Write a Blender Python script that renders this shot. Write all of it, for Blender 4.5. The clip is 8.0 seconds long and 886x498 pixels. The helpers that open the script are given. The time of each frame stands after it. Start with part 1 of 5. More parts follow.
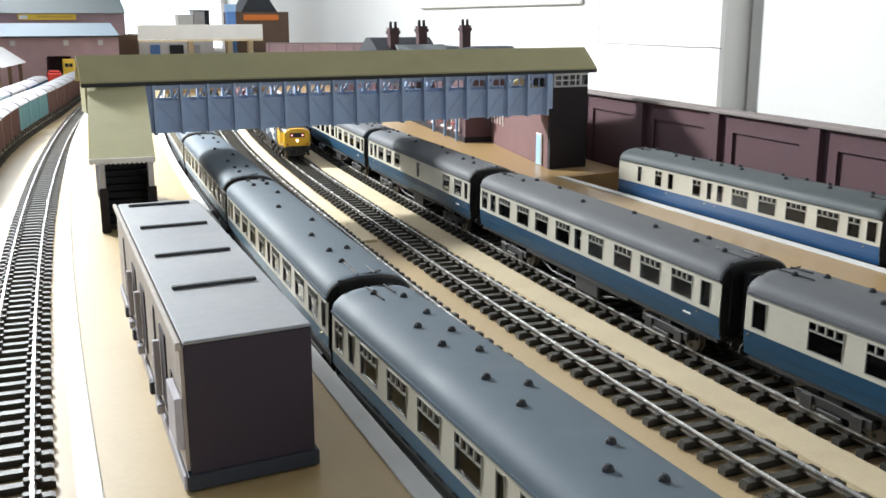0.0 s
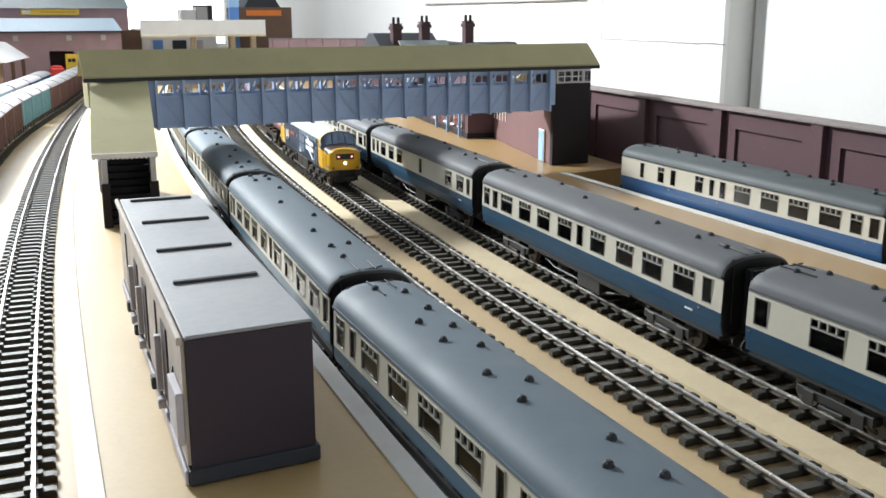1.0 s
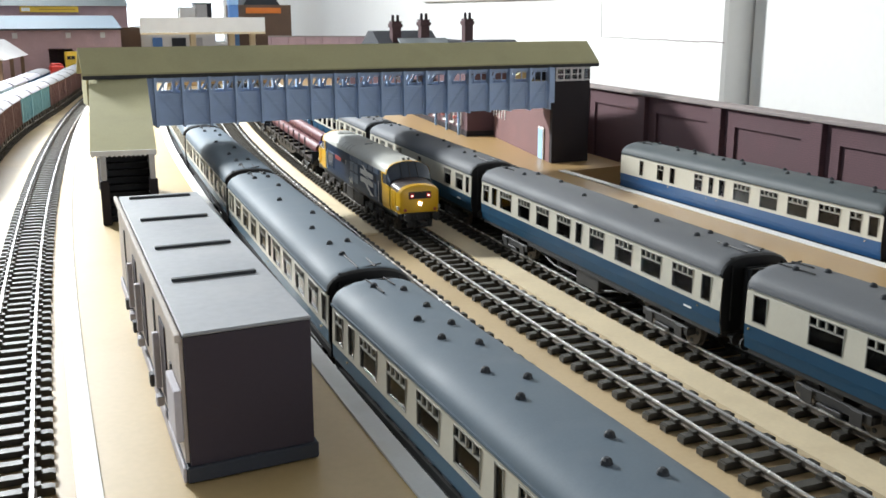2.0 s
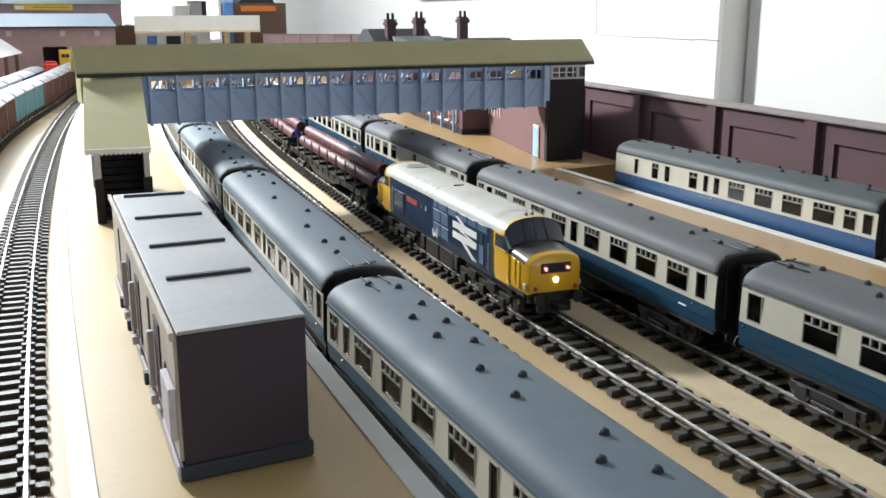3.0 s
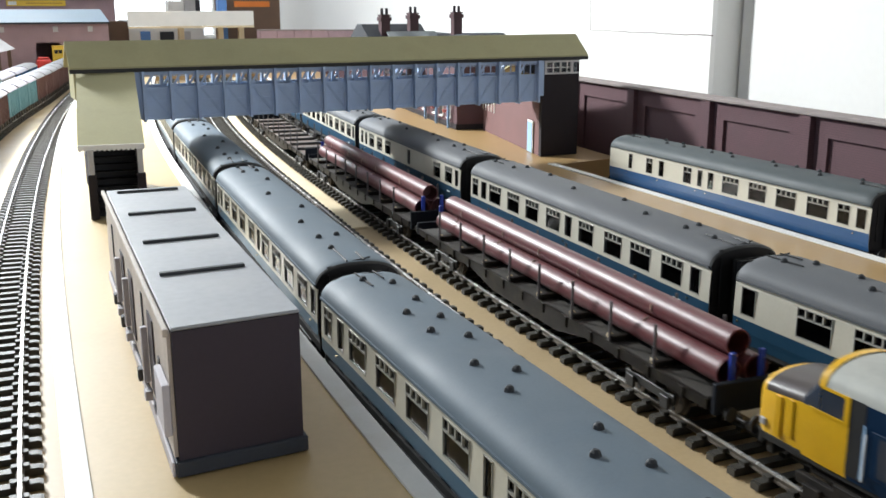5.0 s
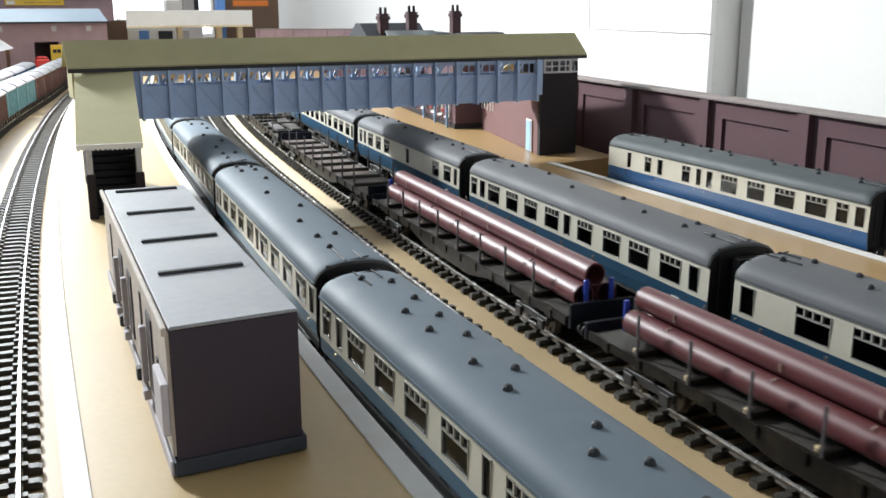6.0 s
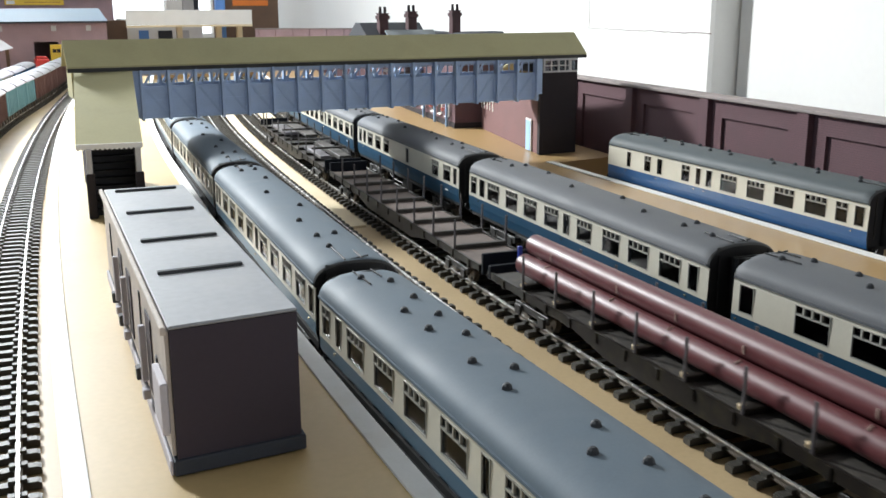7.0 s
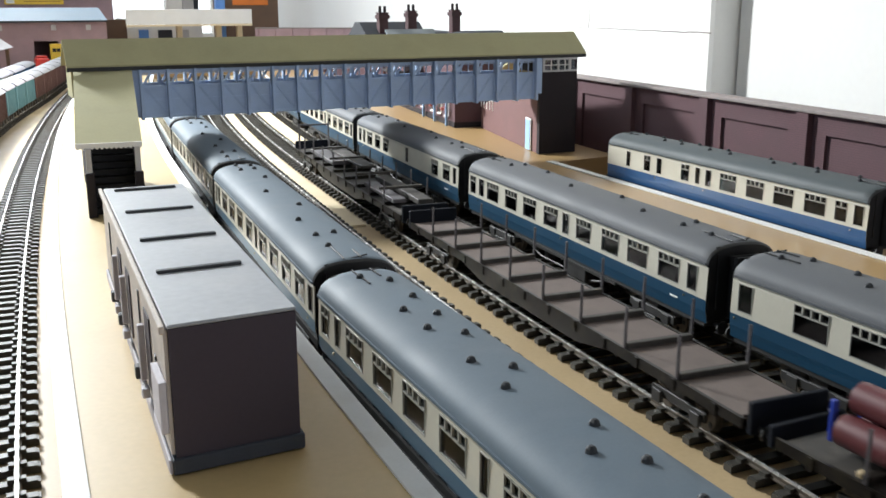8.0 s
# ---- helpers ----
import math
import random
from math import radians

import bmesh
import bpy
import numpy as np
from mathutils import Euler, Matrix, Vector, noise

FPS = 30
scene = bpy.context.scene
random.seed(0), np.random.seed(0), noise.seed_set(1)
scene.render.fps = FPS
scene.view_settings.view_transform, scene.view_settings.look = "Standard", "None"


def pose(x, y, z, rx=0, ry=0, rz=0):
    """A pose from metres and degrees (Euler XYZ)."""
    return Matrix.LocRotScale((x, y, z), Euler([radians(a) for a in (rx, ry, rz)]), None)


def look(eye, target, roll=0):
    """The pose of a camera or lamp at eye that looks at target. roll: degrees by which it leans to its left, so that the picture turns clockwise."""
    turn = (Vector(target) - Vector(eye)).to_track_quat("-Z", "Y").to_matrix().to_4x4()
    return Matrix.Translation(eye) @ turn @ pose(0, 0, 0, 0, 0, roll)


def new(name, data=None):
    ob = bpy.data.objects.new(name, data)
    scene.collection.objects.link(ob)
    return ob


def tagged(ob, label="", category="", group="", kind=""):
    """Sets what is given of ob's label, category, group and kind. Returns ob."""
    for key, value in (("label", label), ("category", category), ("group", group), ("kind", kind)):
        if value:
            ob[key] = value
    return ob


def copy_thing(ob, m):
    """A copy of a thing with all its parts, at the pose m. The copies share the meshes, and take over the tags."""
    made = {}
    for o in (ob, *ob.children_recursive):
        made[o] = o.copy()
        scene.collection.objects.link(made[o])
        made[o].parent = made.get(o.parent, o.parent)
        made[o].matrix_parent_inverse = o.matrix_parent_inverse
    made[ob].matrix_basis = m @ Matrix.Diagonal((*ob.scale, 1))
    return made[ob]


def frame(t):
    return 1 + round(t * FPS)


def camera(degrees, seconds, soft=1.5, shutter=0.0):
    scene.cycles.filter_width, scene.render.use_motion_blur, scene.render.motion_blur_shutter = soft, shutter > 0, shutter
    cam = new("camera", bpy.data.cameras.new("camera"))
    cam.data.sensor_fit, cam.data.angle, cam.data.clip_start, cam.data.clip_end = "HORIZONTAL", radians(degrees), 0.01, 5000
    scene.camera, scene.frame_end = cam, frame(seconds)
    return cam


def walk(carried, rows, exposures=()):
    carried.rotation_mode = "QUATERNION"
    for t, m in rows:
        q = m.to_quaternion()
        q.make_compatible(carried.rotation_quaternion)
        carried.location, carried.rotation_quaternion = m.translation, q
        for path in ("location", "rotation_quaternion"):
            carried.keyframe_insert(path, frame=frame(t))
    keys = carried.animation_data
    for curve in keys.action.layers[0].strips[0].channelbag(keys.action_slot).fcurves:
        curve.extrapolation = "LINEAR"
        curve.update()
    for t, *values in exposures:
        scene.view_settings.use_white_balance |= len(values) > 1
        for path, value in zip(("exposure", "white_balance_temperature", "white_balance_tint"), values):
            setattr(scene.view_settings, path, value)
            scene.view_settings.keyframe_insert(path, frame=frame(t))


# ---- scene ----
# a handheld view over a model railway station, 4 mm to the foot; metres
cam = camera(48.77, 8.0, soft=1.6, shutter=0.25)


def aim(x, y, z, yaw, down, roll):
    """A pose from a place, a turn to the right of +y, a tilt down and a roll, in degrees."""
    return pose(x, y, z) @ pose(0, 0, 0, 0, 0, -yaw) @ pose(0, 0, 0, 90 - down) @ pose(0, 0, 0, 0, 0, roll)


PATH = [
    (0.0, -0.22359, -0.00029, 0.14965, 25.673, 13.126, -0.189),
    (0.5, -0.22337, -0.00031, 0.14953, 25.567, 13.250, -0.129),
    (1.0, -0.22318, -0.00031, 0.14943, 25.517, 13.352, -0.080),
    (1.5, -0.22302, -0.00031, 0.14933, 25.484, 13.419, -0.044),
    (3.0, -0.22266, -0.00025, 0.14911, 25.827, 13.573, -0.005),
    (3.5, -0.22257, -0.00023, 0.14905, 25.926, 13.644, -0.013),
    (4.0, -0.22249, -0.00022, 0.14899, 26.024, 13.733, -0.029),
    (4.5, -0.22242, -0.00021, 0.14894, 26.094, 13.788, -0.052),
    (6.0, -0.22219, -0.00028, 0.14881, 26.194, 13.883, -0.134),
    (6.5, -0.22210, -0.00034, 0.14876, 26.204, 13.888, -0.157),
    (7.0, -0.22200, -0.00042, 0.14872, 26.194, 13.910, -0.171),
    (7.5, -0.22188, -0.00053, 0.14867, 26.190, 13.916, -0.172),
    (8.0, -0.22174, -0.00067, 0.14862, 26.194, 13.940, -0.156),
]
walk(cam, [(t, aim(*p)) for t, *p in PATH])

# ---- light ----
world = bpy.data.worlds.new("room_air")
world.use_nodes = True
scene.world = world
world.node_tree.nodes["Background"].inputs[0].default_value = (0.75, 0.85, 1.0, 1)
world.node_tree.nodes["Background"].inputs[1].default_value = 0.25
scene.view_settings.exposure = 0.0


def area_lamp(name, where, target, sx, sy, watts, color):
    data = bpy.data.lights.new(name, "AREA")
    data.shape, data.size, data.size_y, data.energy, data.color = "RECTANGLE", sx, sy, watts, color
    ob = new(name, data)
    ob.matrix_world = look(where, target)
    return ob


# low bright key lamp on the goods yard side, for the unseen source of the shadows
area_lamp("yard_window_light", (-0.44, 1.62, 0.64), (0.05, 0.68, 0.0), 0.11, 0.11, 32, (0.92, 0.96, 0.97))
# added unseen fills: one under the ceiling over the far half of the layout, one from the left
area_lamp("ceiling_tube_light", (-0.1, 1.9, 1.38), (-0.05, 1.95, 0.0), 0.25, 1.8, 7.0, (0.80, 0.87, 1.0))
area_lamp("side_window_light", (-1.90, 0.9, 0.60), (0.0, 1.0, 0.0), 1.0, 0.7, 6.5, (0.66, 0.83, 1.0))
# added lamps with no window behind them: fill from behind the viewer, sheen from the far wall over the yard
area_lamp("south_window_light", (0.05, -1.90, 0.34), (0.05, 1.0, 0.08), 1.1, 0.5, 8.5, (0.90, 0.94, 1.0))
area_lamp("north_window_light", (-0.30, 3.37, 0.92), (-0.25, 0.5, 0.0), 0.8, 0.9, 38.0, (0.86, 0.94, 1.0))


# ---- materials ----
def mat(name, color, rough=0.6, metal=0.0, var=0.12, scale=60.0, bump=0.0, grain=900.0, coat=0.0, stain=None, stain_amount=0.0):
    """A painted, plastic or metal surface with blotches, fine grain, and stains where given."""
    m = bpy.data.materials.new(name)
    m.use_nodes = True
    nt = m.node_tree
    n, l = nt.nodes, nt.links
    b = n["Principled BSDF"]
    b.inputs["Roughness"].default_value, b.inputs["Metallic"].default_value = rough, metal
    b.inputs["Coat Weight"].default_value = coat
    tc = n.new("ShaderNodeTexCoord")
    info = n.new("ShaderNodeObjectInfo")
    shift = n.new("ShaderNodeVectorMath")
    shift.operation = "MULTIPLY_ADD"
    l.new(info.outputs["Random"], shift.inputs[0])
    shift.inputs[1].default_value = (3, 5, 7)
    l.new(tc.outputs["Object"], shift.inputs[2])
    big = n.new("ShaderNodeTexNoise")
    big.inputs["Scale"].default_value, big.inputs["Detail"].default_value = scale, 5
    fine = n.new("ShaderNodeTexNoise")
    fine.inputs["Scale"].default_value, fine.inputs["Detail"].default_value = grain, 3
    for t in (big, fine):
        l.new(shift.outputs[0], t.inputs["Vector"])
    add = n.new("ShaderNodeMath")
    add.operation = "MULTIPLY_ADD"
    l.new(fine.outputs["Fac"], add.inputs[0])
    add.inputs[1].default_value = 0.5
    l.new(big.outputs["Fac"], add.inputs[2])
    ramp = n.new("ShaderNodeMapRange")
    ramp.inputs["From Min"].default_value, ramp.inputs["From Max"].default_value = 0.45, 1.05
    ramp.inputs["To Min"].default_value, ramp.inputs["To Max"].default_value = 1 - var, 1 + var
    l.new(add.outputs[0], ramp.inputs["Value"])
    mul = n.new("ShaderNodeVectorMath")
    mul.operation = "SCALE"
    mul.inputs[0].default_value = color
    l.new(ramp.outputs["Result"], mul.inputs["Scale"])
    out = mul.outputs[0]
    if stain:
        spots = n.new("ShaderNodeTexNoise")
        spots.inputs["Scale"].default_value, spots.inputs["Detail"].default_value = scale * 2.3, 6
        l.new(shift.outputs[0], spots.inputs["Vector"])
        lim = n.new("ShaderNodeMapRange")
        lim.inputs["From Min"].default_value, lim.inputs["From Max"].default_value = 0.5, 0.72
        lim.inputs["To Max"].default_value = stain_amount
        l.new(spots.outputs["Fac"], lim.inputs["Value"])
        mix = n.new("ShaderNodeMix")
        mix.data_type = "RGBA"
        l.new(lim.outputs["Result"], mix.inputs[0])
        l.new(out, mix.inputs[6])
        mix.inputs[7].default_value = (*stain, 1)
        out = mix.outputs[2]
    l.new(out, b.inputs["Base Color"])
    rr = n.new("ShaderNodeMapRange")
    rr.inputs["To Min"].default_value, rr.inputs["To Max"].default_value = max(0.03, rough - 0.12), min(1, rough + 0.12)
    l.new(big.outputs["Fac"], rr.inputs["Value"])
    l.new(rr.outputs["Result"], b.inputs["Roughness"])
    if bump:
        bp = n.new("ShaderNodeBump")
        bp.inputs["Strength"].default_value, bp.inputs["Distance"].default_value = bump, 0.0006
        l.new(add.outputs[0], bp.inputs["Height"])
        l.new(bp.outputs[0], b.inputs["Normal"])
    return m


def brick_mat(name, color, mortar, rough=0.85, width=0.0045, height=0.0016):
    """Embossed brick card at model size: courses too small to build."""
    m = mat(name, color, rough, var=0.16, scale=45, grain=700)
    nt = m.node_tree
    n, l = nt.nodes, nt.links
    b = n["Principled BSDF"]
    tc = n.new("ShaderNodeTexCoord")
    geo = n.new("ShaderNodeNewGeometry")
    sep, nor, com = n.new("ShaderNodeSeparateXYZ"), n.new("ShaderNodeSeparateXYZ"), n.new("ShaderNodeCombineXYZ")
    l.new(tc.outputs["Object"], sep.inputs[0])
    run = n.new("ShaderNodeMath")
    run.operation = "ADD"
    l.new(sep.outputs[0], run.inputs[0])
    l.new(sep.outputs[1], run.inputs[1])
    l.new(run.outputs[0], com.inputs[0])
    l.new(sep.outputs[2], com.inputs[1])
    br = n.new("ShaderNodeTexBrick")
    br.inputs["Scale"].default_value = 1
    br.inputs["Brick Width"].default_value, br.inputs["Row Height"].default_value = width, height
    br.inputs["Mortar Size"].default_value = height * 0.12
    l.new(com.outputs[0], br.inputs["Vector"])
    old = b.inputs["Base Color"].links[0].from_socket
    mix = n.new("ShaderNodeMix")
    mix.data_type = "RGBA"
    l.new(br.outputs["Fac"], mix.inputs[0])
    l.new(old, mix.inputs[6])
    mix.inputs[7].default_value = (*mortar, 1)
    l.new(mix.outputs[2], b.inputs["Base Color"])
    bp = n.new("ShaderNodeBump")
    bp.invert = True
    bp.inputs["Strength"].default_value, bp.inputs["Distance"].default_value = 0.5, 0.0003
    l.new(br.outputs["Fac"], bp.inputs["Height"])
    l.new(bp.outputs[0], b.inputs["Normal"])
    return m


def glow(name, color, strength):
    m = bpy.data.materials.new(name)
    m.use_nodes = True
    b = m.node_tree.nodes["Principled BSDF"]
    b.inputs["Base Color"].default_value = (*color, 1)
    b.inputs["Emission Color"].default_value, b.inputs["Emission Strength"].default_value = (*color, 1), strength
    return m


def glass_mat(name, tint=(0.75, 0.8, 0.85)):
    m = bpy.data.materials.new(name)
    m.use_nodes = True
    nt = m.node_tree
    n, l = nt.nodes, nt.links
    clear, gloss, mix, fres = n.new("ShaderNodeBsdfTransparent"), n.new("ShaderNodeBsdfGlossy"), n.new("ShaderNodeMixShader"), n.new("ShaderNodeFresnel")
    clear.inputs[0].default_value = (*tint, 1)
    gloss.inputs["Roughness"].default_value = 0.06
    fres.inputs[0].default_value = 1.5
    l.new(fres.outputs[0], mix.inputs[0])
    l.new(clear.outputs[0], mix.inputs[1])
    l.new(gloss.outputs[0], mix.inputs[2])
    l.new(mix.outputs[0], n["Material Output"].inputs[0])
    return m


M_BOARD = mat("fibreboard", (0.49, 0.365, 0.205), 0.5, var=0.10, scale=14, grain=500, bump=0.15, stain=(0.36, 0.25, 0.13), stain_amount=0.25)
M_CARD2 = mat("island_card", (0.56, 0.405, 0.195), 0.46, var=0.08, scale=9, grain=420, bump=0.05, stain=(0.43, 0.29, 0.125), stain_amount=0.25)
M_CARD = mat("platform_card", (0.41, 0.27, 0.125), 0.34, var=0.08, scale=9, grain=420, bump=0.05, stain=(0.36, 0.24, 0.12), stain_amount=0.2)
M_STRIP = mat("pale_ply", (0.72, 0.60, 0.40), 0.7, var=0.08, scale=22, grain=600, bump=0.1, stain=(0.55, 0.42, 0.26), stain_amount=0.3)
M_EDGE = mat("white_edging", (0.80, 0.79, 0.76), 0.6, var=0.06, scale=30, stain=(0.6, 0.55, 0.48), stain_amount=0.25)
M_EDGE_GREY = mat("grey_edging", (0.50, 0.49, 0.49), 0.6, var=0.08, scale=40, stain=(0.36, 0.33, 0.3), stain_amount=0.3)
M_SLEEPER = mat("sleeper_plastic", (0.048, 0.044, 0.036), 0.55, var=0.25, scale=150)
M_RAIL = mat("rail_steel", (0.82, 0.81, 0.79), 0.26, 0.6, var=0.12, scale=120)
M_RAILWEB = mat("rail_web", (0.13, 0.11, 0.09), 0.55, 0.6, var=0.2, scale=120)
M_BLUE = mat("rail_blue_paint", (0.005, 0.046, 0.095), 0.5, var=0.10, scale=50, coat=0.05)
M_BLUE.node_tree.nodes["Principled BSDF"].inputs["Specular IOR Level"].default_value = 0.3
# light thrown up by the platform is mixed into this blue
M_BLUE_LIT = mat("faded_blue_paint", (0.040, 0.100, 0.155), 0.45, var=0.10, scale=50, coat=0.1)
M_BLUE2 = mat("bright_blue_paint", (0.010, 0.068, 0.185), 0.4, var=0.08, scale=50, coat=0.15)
M_CREAM = mat("pearl_grey_paint", (0.56, 0.53, 0.44), 0.42, var=0.06, scale=50, coat=0.1, stain=(0.42, 0.38, 0.3), stain_amount=0.15)
M_ROOF = mat("roof_grey_paint", (0.090, 0.126, 0.160), 0.68, var=0.10, scale=35, grain=1200, stain=(0.13, 0.16, 0.19), stain_amount=0.25)
M_ROOF2 = mat("roof_grey_matt", (0.086, 0.091, 0.100), 0.68, var=0.10, scale=35, grain=1200)
M_ROOF3 = mat("roof_slate_green", (0.048, 0.061, 0.066), 0.62, var=0.12, scale=35, grain=1200)
M_BLACK = mat("black_plastic", (0.012, 0.012, 0.013), 0.6, var=0.3, scale=90)
M_UNDER = mat("underframe_black", (0.016, 0.015, 0.015), 0.6, var=0.3, scale=90, stain=(0.045, 0.04, 0.033), stain_amount=0.3)
M_TRIM = mat("window_aluminium", (0.34, 0.33, 0.29), 0.45, 0.1, var=0.05, scale=80)
M_GLASS = glass_mat("clear_styrene")
M_SEAT = mat("seat_moulding", (0.20, 0.20, 0.22), 0.7, var=0.2, scale=70)
M_INSIDE = mat("coach_interior", (0.36, 0.31, 0.25), 0.7, var=0.2, scale=70)
M_GOLD = mat("brass_wheel", (0.75, 0.6, 0.3), 0.25, 1.0, var=0.1)
M_OLIVE = mat("olive_roof_paint", (0.38, 0.355, 0.20), 0.85, var=0.07, scale=20, grain=500, stain=(0.28, 0.26, 0.14), stain_amount=0.25)
M_GIRDER = mat("girder_blue_grey", (0.39, 0.51, 0.72), 0.5, var=0.10, scale=45, stain=(0.28, 0.37, 0.57), stain_amount=0.3)
M_GIRDER2 = mat("girder_deep_blue", (0.34, 0.45, 0.66), 0.5, var=0.10, scale=45)
M_LIGHTBLUE = mat("pale_blue_paint", (0.32, 0.52, 0.78), 0.45, var=0.05)
M_WHITE = mat("white_paint", (0.78, 0.77, 0.74), 0.55, var=0.05, scale=40)
M_BRICK = brick_mat("plum_brick", (0.108, 0.055, 0.064), (0.088, 0.046, 0.053))
M_BRICK_RED = brick_mat("dull_red_brick", (0.19, 0.10, 0.098), (0.155, 0.085, 0.082))
# near-black brick; on the tower the shade of its backlit front is in the colour
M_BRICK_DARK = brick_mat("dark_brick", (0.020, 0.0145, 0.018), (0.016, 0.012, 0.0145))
M_COPING = mat("coping_stone", (0.24, 0.20, 0.19), 0.7, var=0.12, scale=60)
M_SHEDROOF = mat("shed_roof_grey", (0.34, 0.35, 0.37), 0.5, var=0.14, scale=16, grain=300, bump=0.08, stain=(0.42, 0.42, 0.42), stain_amount=0.55)
M_SHEDBAR = mat("roof_bar_dark", (0.022, 0.023, 0.028), 0.5, var=0.2)
# dark walls and pale lit side: shade and light put into two colours
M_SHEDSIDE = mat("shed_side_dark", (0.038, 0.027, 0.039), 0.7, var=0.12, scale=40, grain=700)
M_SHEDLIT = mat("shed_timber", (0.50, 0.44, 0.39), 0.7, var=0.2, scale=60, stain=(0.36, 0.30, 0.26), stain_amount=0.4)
M_SHEDLEAF = mat("shed_lilac_white", (0.52, 0.49, 0.53), 0.6, var=0.1, scale=50)
M_PLINTH = mat("plinth_slate", (0.030, 0.036, 0.050), 0.6, var=0.15)
M_PLASTER = mat("white_wall", (0.75, 0.75, 0.735), 0.85, var=0.03, scale=5, grain=120, bump=0.1, stain=(0.70, 0.69, 0.67), stain_amount=0.2)
# unseen room surfaces, toned down to cut the bounced light
M_LOWBOUNCE = mat("dull_room_paint", (0.35, 0.345, 0.34), 0.9, var=0.06, scale=4, grain=90)
M_DARKFLOOR = mat("concrete_floor", (0.16, 0.155, 0.15), 0.85, var=0.15, scale=4, grain=60, stain=(0.10, 0.095, 0.09), stain_amount=0.4)
M_SLATE = mat("slate_grey", (0.030, 0.033, 0.040), 0.8, var=0.15, scale=80)
M_YELLOW = mat("warning_yellow", (0.74, 0.415, 0.007), 0.4, var=0.06, scale=50, coat=0.2, stain=(0.4, 0.2, 0.02), stain_amount=0.12)
M_MAUVE = brick_mat("mauve_brick", (0.39, 0.265, 0.28), (0.33, 0.225, 0.235))
M_BLUEROOF = mat("blue_grey_roof", (0.22, 0.30, 0.37), 0.55, var=0.1, scale=12)


# ---- tools ----
def part(name, bm, material, parent=None, label="", smooth=False):
    """Links a bmesh as one mesh object under a thing or a part."""
    mesh = bpy.data.meshes.new(name)
    bm.normal_update()
    bm.to_mesh(mesh)
    bm.free()
    for m in material if isinstance(material, (list, tuple)) else [material]:
        mesh.materials.append(m)
    if smooth:
        mesh.shade_smooth()
        mesh.set_sharp_from_angle(angle=radians(35))
    ob = new(name, mesh)
    if parent:
        ob.parent = parent
    return tagged(ob, label)


def again(ob, m, parent=None):
    """One more object on the same mesh, under the same parent."""
    o = new(ob.name.split(".")[0], ob.data)
    o.parent = parent or ob.parent
    o.matrix_basis = m
    if "label" in ob:
        o["label"] = ob["label"]
    return o


def box(bm, x0, x1, y0, y1, z0, z1, mi=0, bevel=0.0):
    v = [bm.verts.new(p) for p in ((x0, y0, z0), (x1, y0, z0), (x1, y1, z0), (x0, y1, z0), (x0, y0, z1), (x1, y0, z1), (x1, y1, z1), (x0, y1, z1))]
    fs = [bm.faces.new([v[i] for i in q]) for q in ((3, 2, 1, 0), (4, 5, 6, 7), (0, 1, 5, 4), (1, 2, 6, 5), (2, 3, 7, 6), (3, 0, 4, 7))]
    for f in fs:
        f.material_index = mi
    if bevel:
        es = {e for f in fs for e in f.edges}
        r = bmesh.ops.bevel(bm, geom=list(es), offset=bevel, segments=1, affect="EDGES")
        for f in r["faces"]:
            f.material_index = mi
    return v


def boxes(*rows, bevel=0.0):
    bm = bmesh.new()
    for r in rows:
        box(bm, *r[:6], mi=r[6] if len(r) > 6 else 0, bevel=bevel)
    return bm


def rod(bm, a, b, r, seg=8, r2=None, mi=0):
    a, b = Vector(a), Vector(b)
    q = (b - a).to_track_quat("Z", "Y")
    rings = []
    for p, rad in ((a, r), (b, r if r2 is None else r2)):
        rings.append([bm.verts.new(p + q @ Vector((rad * math.cos(2 * math.pi * i / seg), rad * math.sin(2 * math.pi * i / seg), 0))) for i in range(seg)])
    fs = [bm.faces.new((rings[0][i], rings[0][(i + 1) % seg], rings[1][(i + 1) % seg], rings[1][i])) for i in range(seg)]
    fs += [bm.faces.new(rings[0][::-1]), bm.faces.new(rings[1])]
    for f in fs:
        f.material_index = mi
    return bm


def prism(bm, poly, axis, a, b, mi=0):
    """A closed outline, in the two other axes, pulled from a to b along axis."""
    def at(p, t):
        return {"x": (t, p[0], p[1]), "y": (p[0], t, p[1]), "z": (p[0], p[1], t)}[axis]
    u = [bm.verts.new(at(p, a)) for p in poly]
    w = [bm.verts.new(at(p, b)) for p in poly]
    n = len(poly)
    fs = [bm.faces.new((u[i], u[(i + 1) % n], w[(i + 1) % n], w[i])) for i in range(n)] + [bm.faces.new(u[::-1]), bm.faces.new(w)]
    for f in fs:
        f.material_index = mi
    bmesh.ops.recalc_face_normals(bm, faces=fs)
    return bm


def ribbon(left, right, y0, y1, z0, z1, step=0.03):
    """A slab between two lines x(y)."""
    bm = bmesh.new()
    n = max(1, round((y1 - y0) / step))
    rows = []
    for i in range(n + 1):
        y = y0 + (y1 - y0) * i / n
        a, b = left(y), right(y)
        rows.append([bm.verts.new(p) for p in ((a, y, z0), (a, y, z1), (b, y, z1), (b, y, z0))])
    for p, q in zip(rows, rows[1:]):
        for k in range(4):
            bm.faces.new((p[k], q[k], q[(k + 1) % 4], p[(k + 1) % 4]))
    bm.faces.new(rows[0])
    bm.faces.new(rows[-1][::-1])
    bmesh.ops.recalc_face_normals(bm, faces=bm.faces)
    return bm


def empty(name, label, category, group="", m=None, kind=""):
    ob = new(name)
    ob.empty_display_size = 0.01
    if m:
        ob.matrix_basis = m
    return tagged(ob, label, category, group, kind)


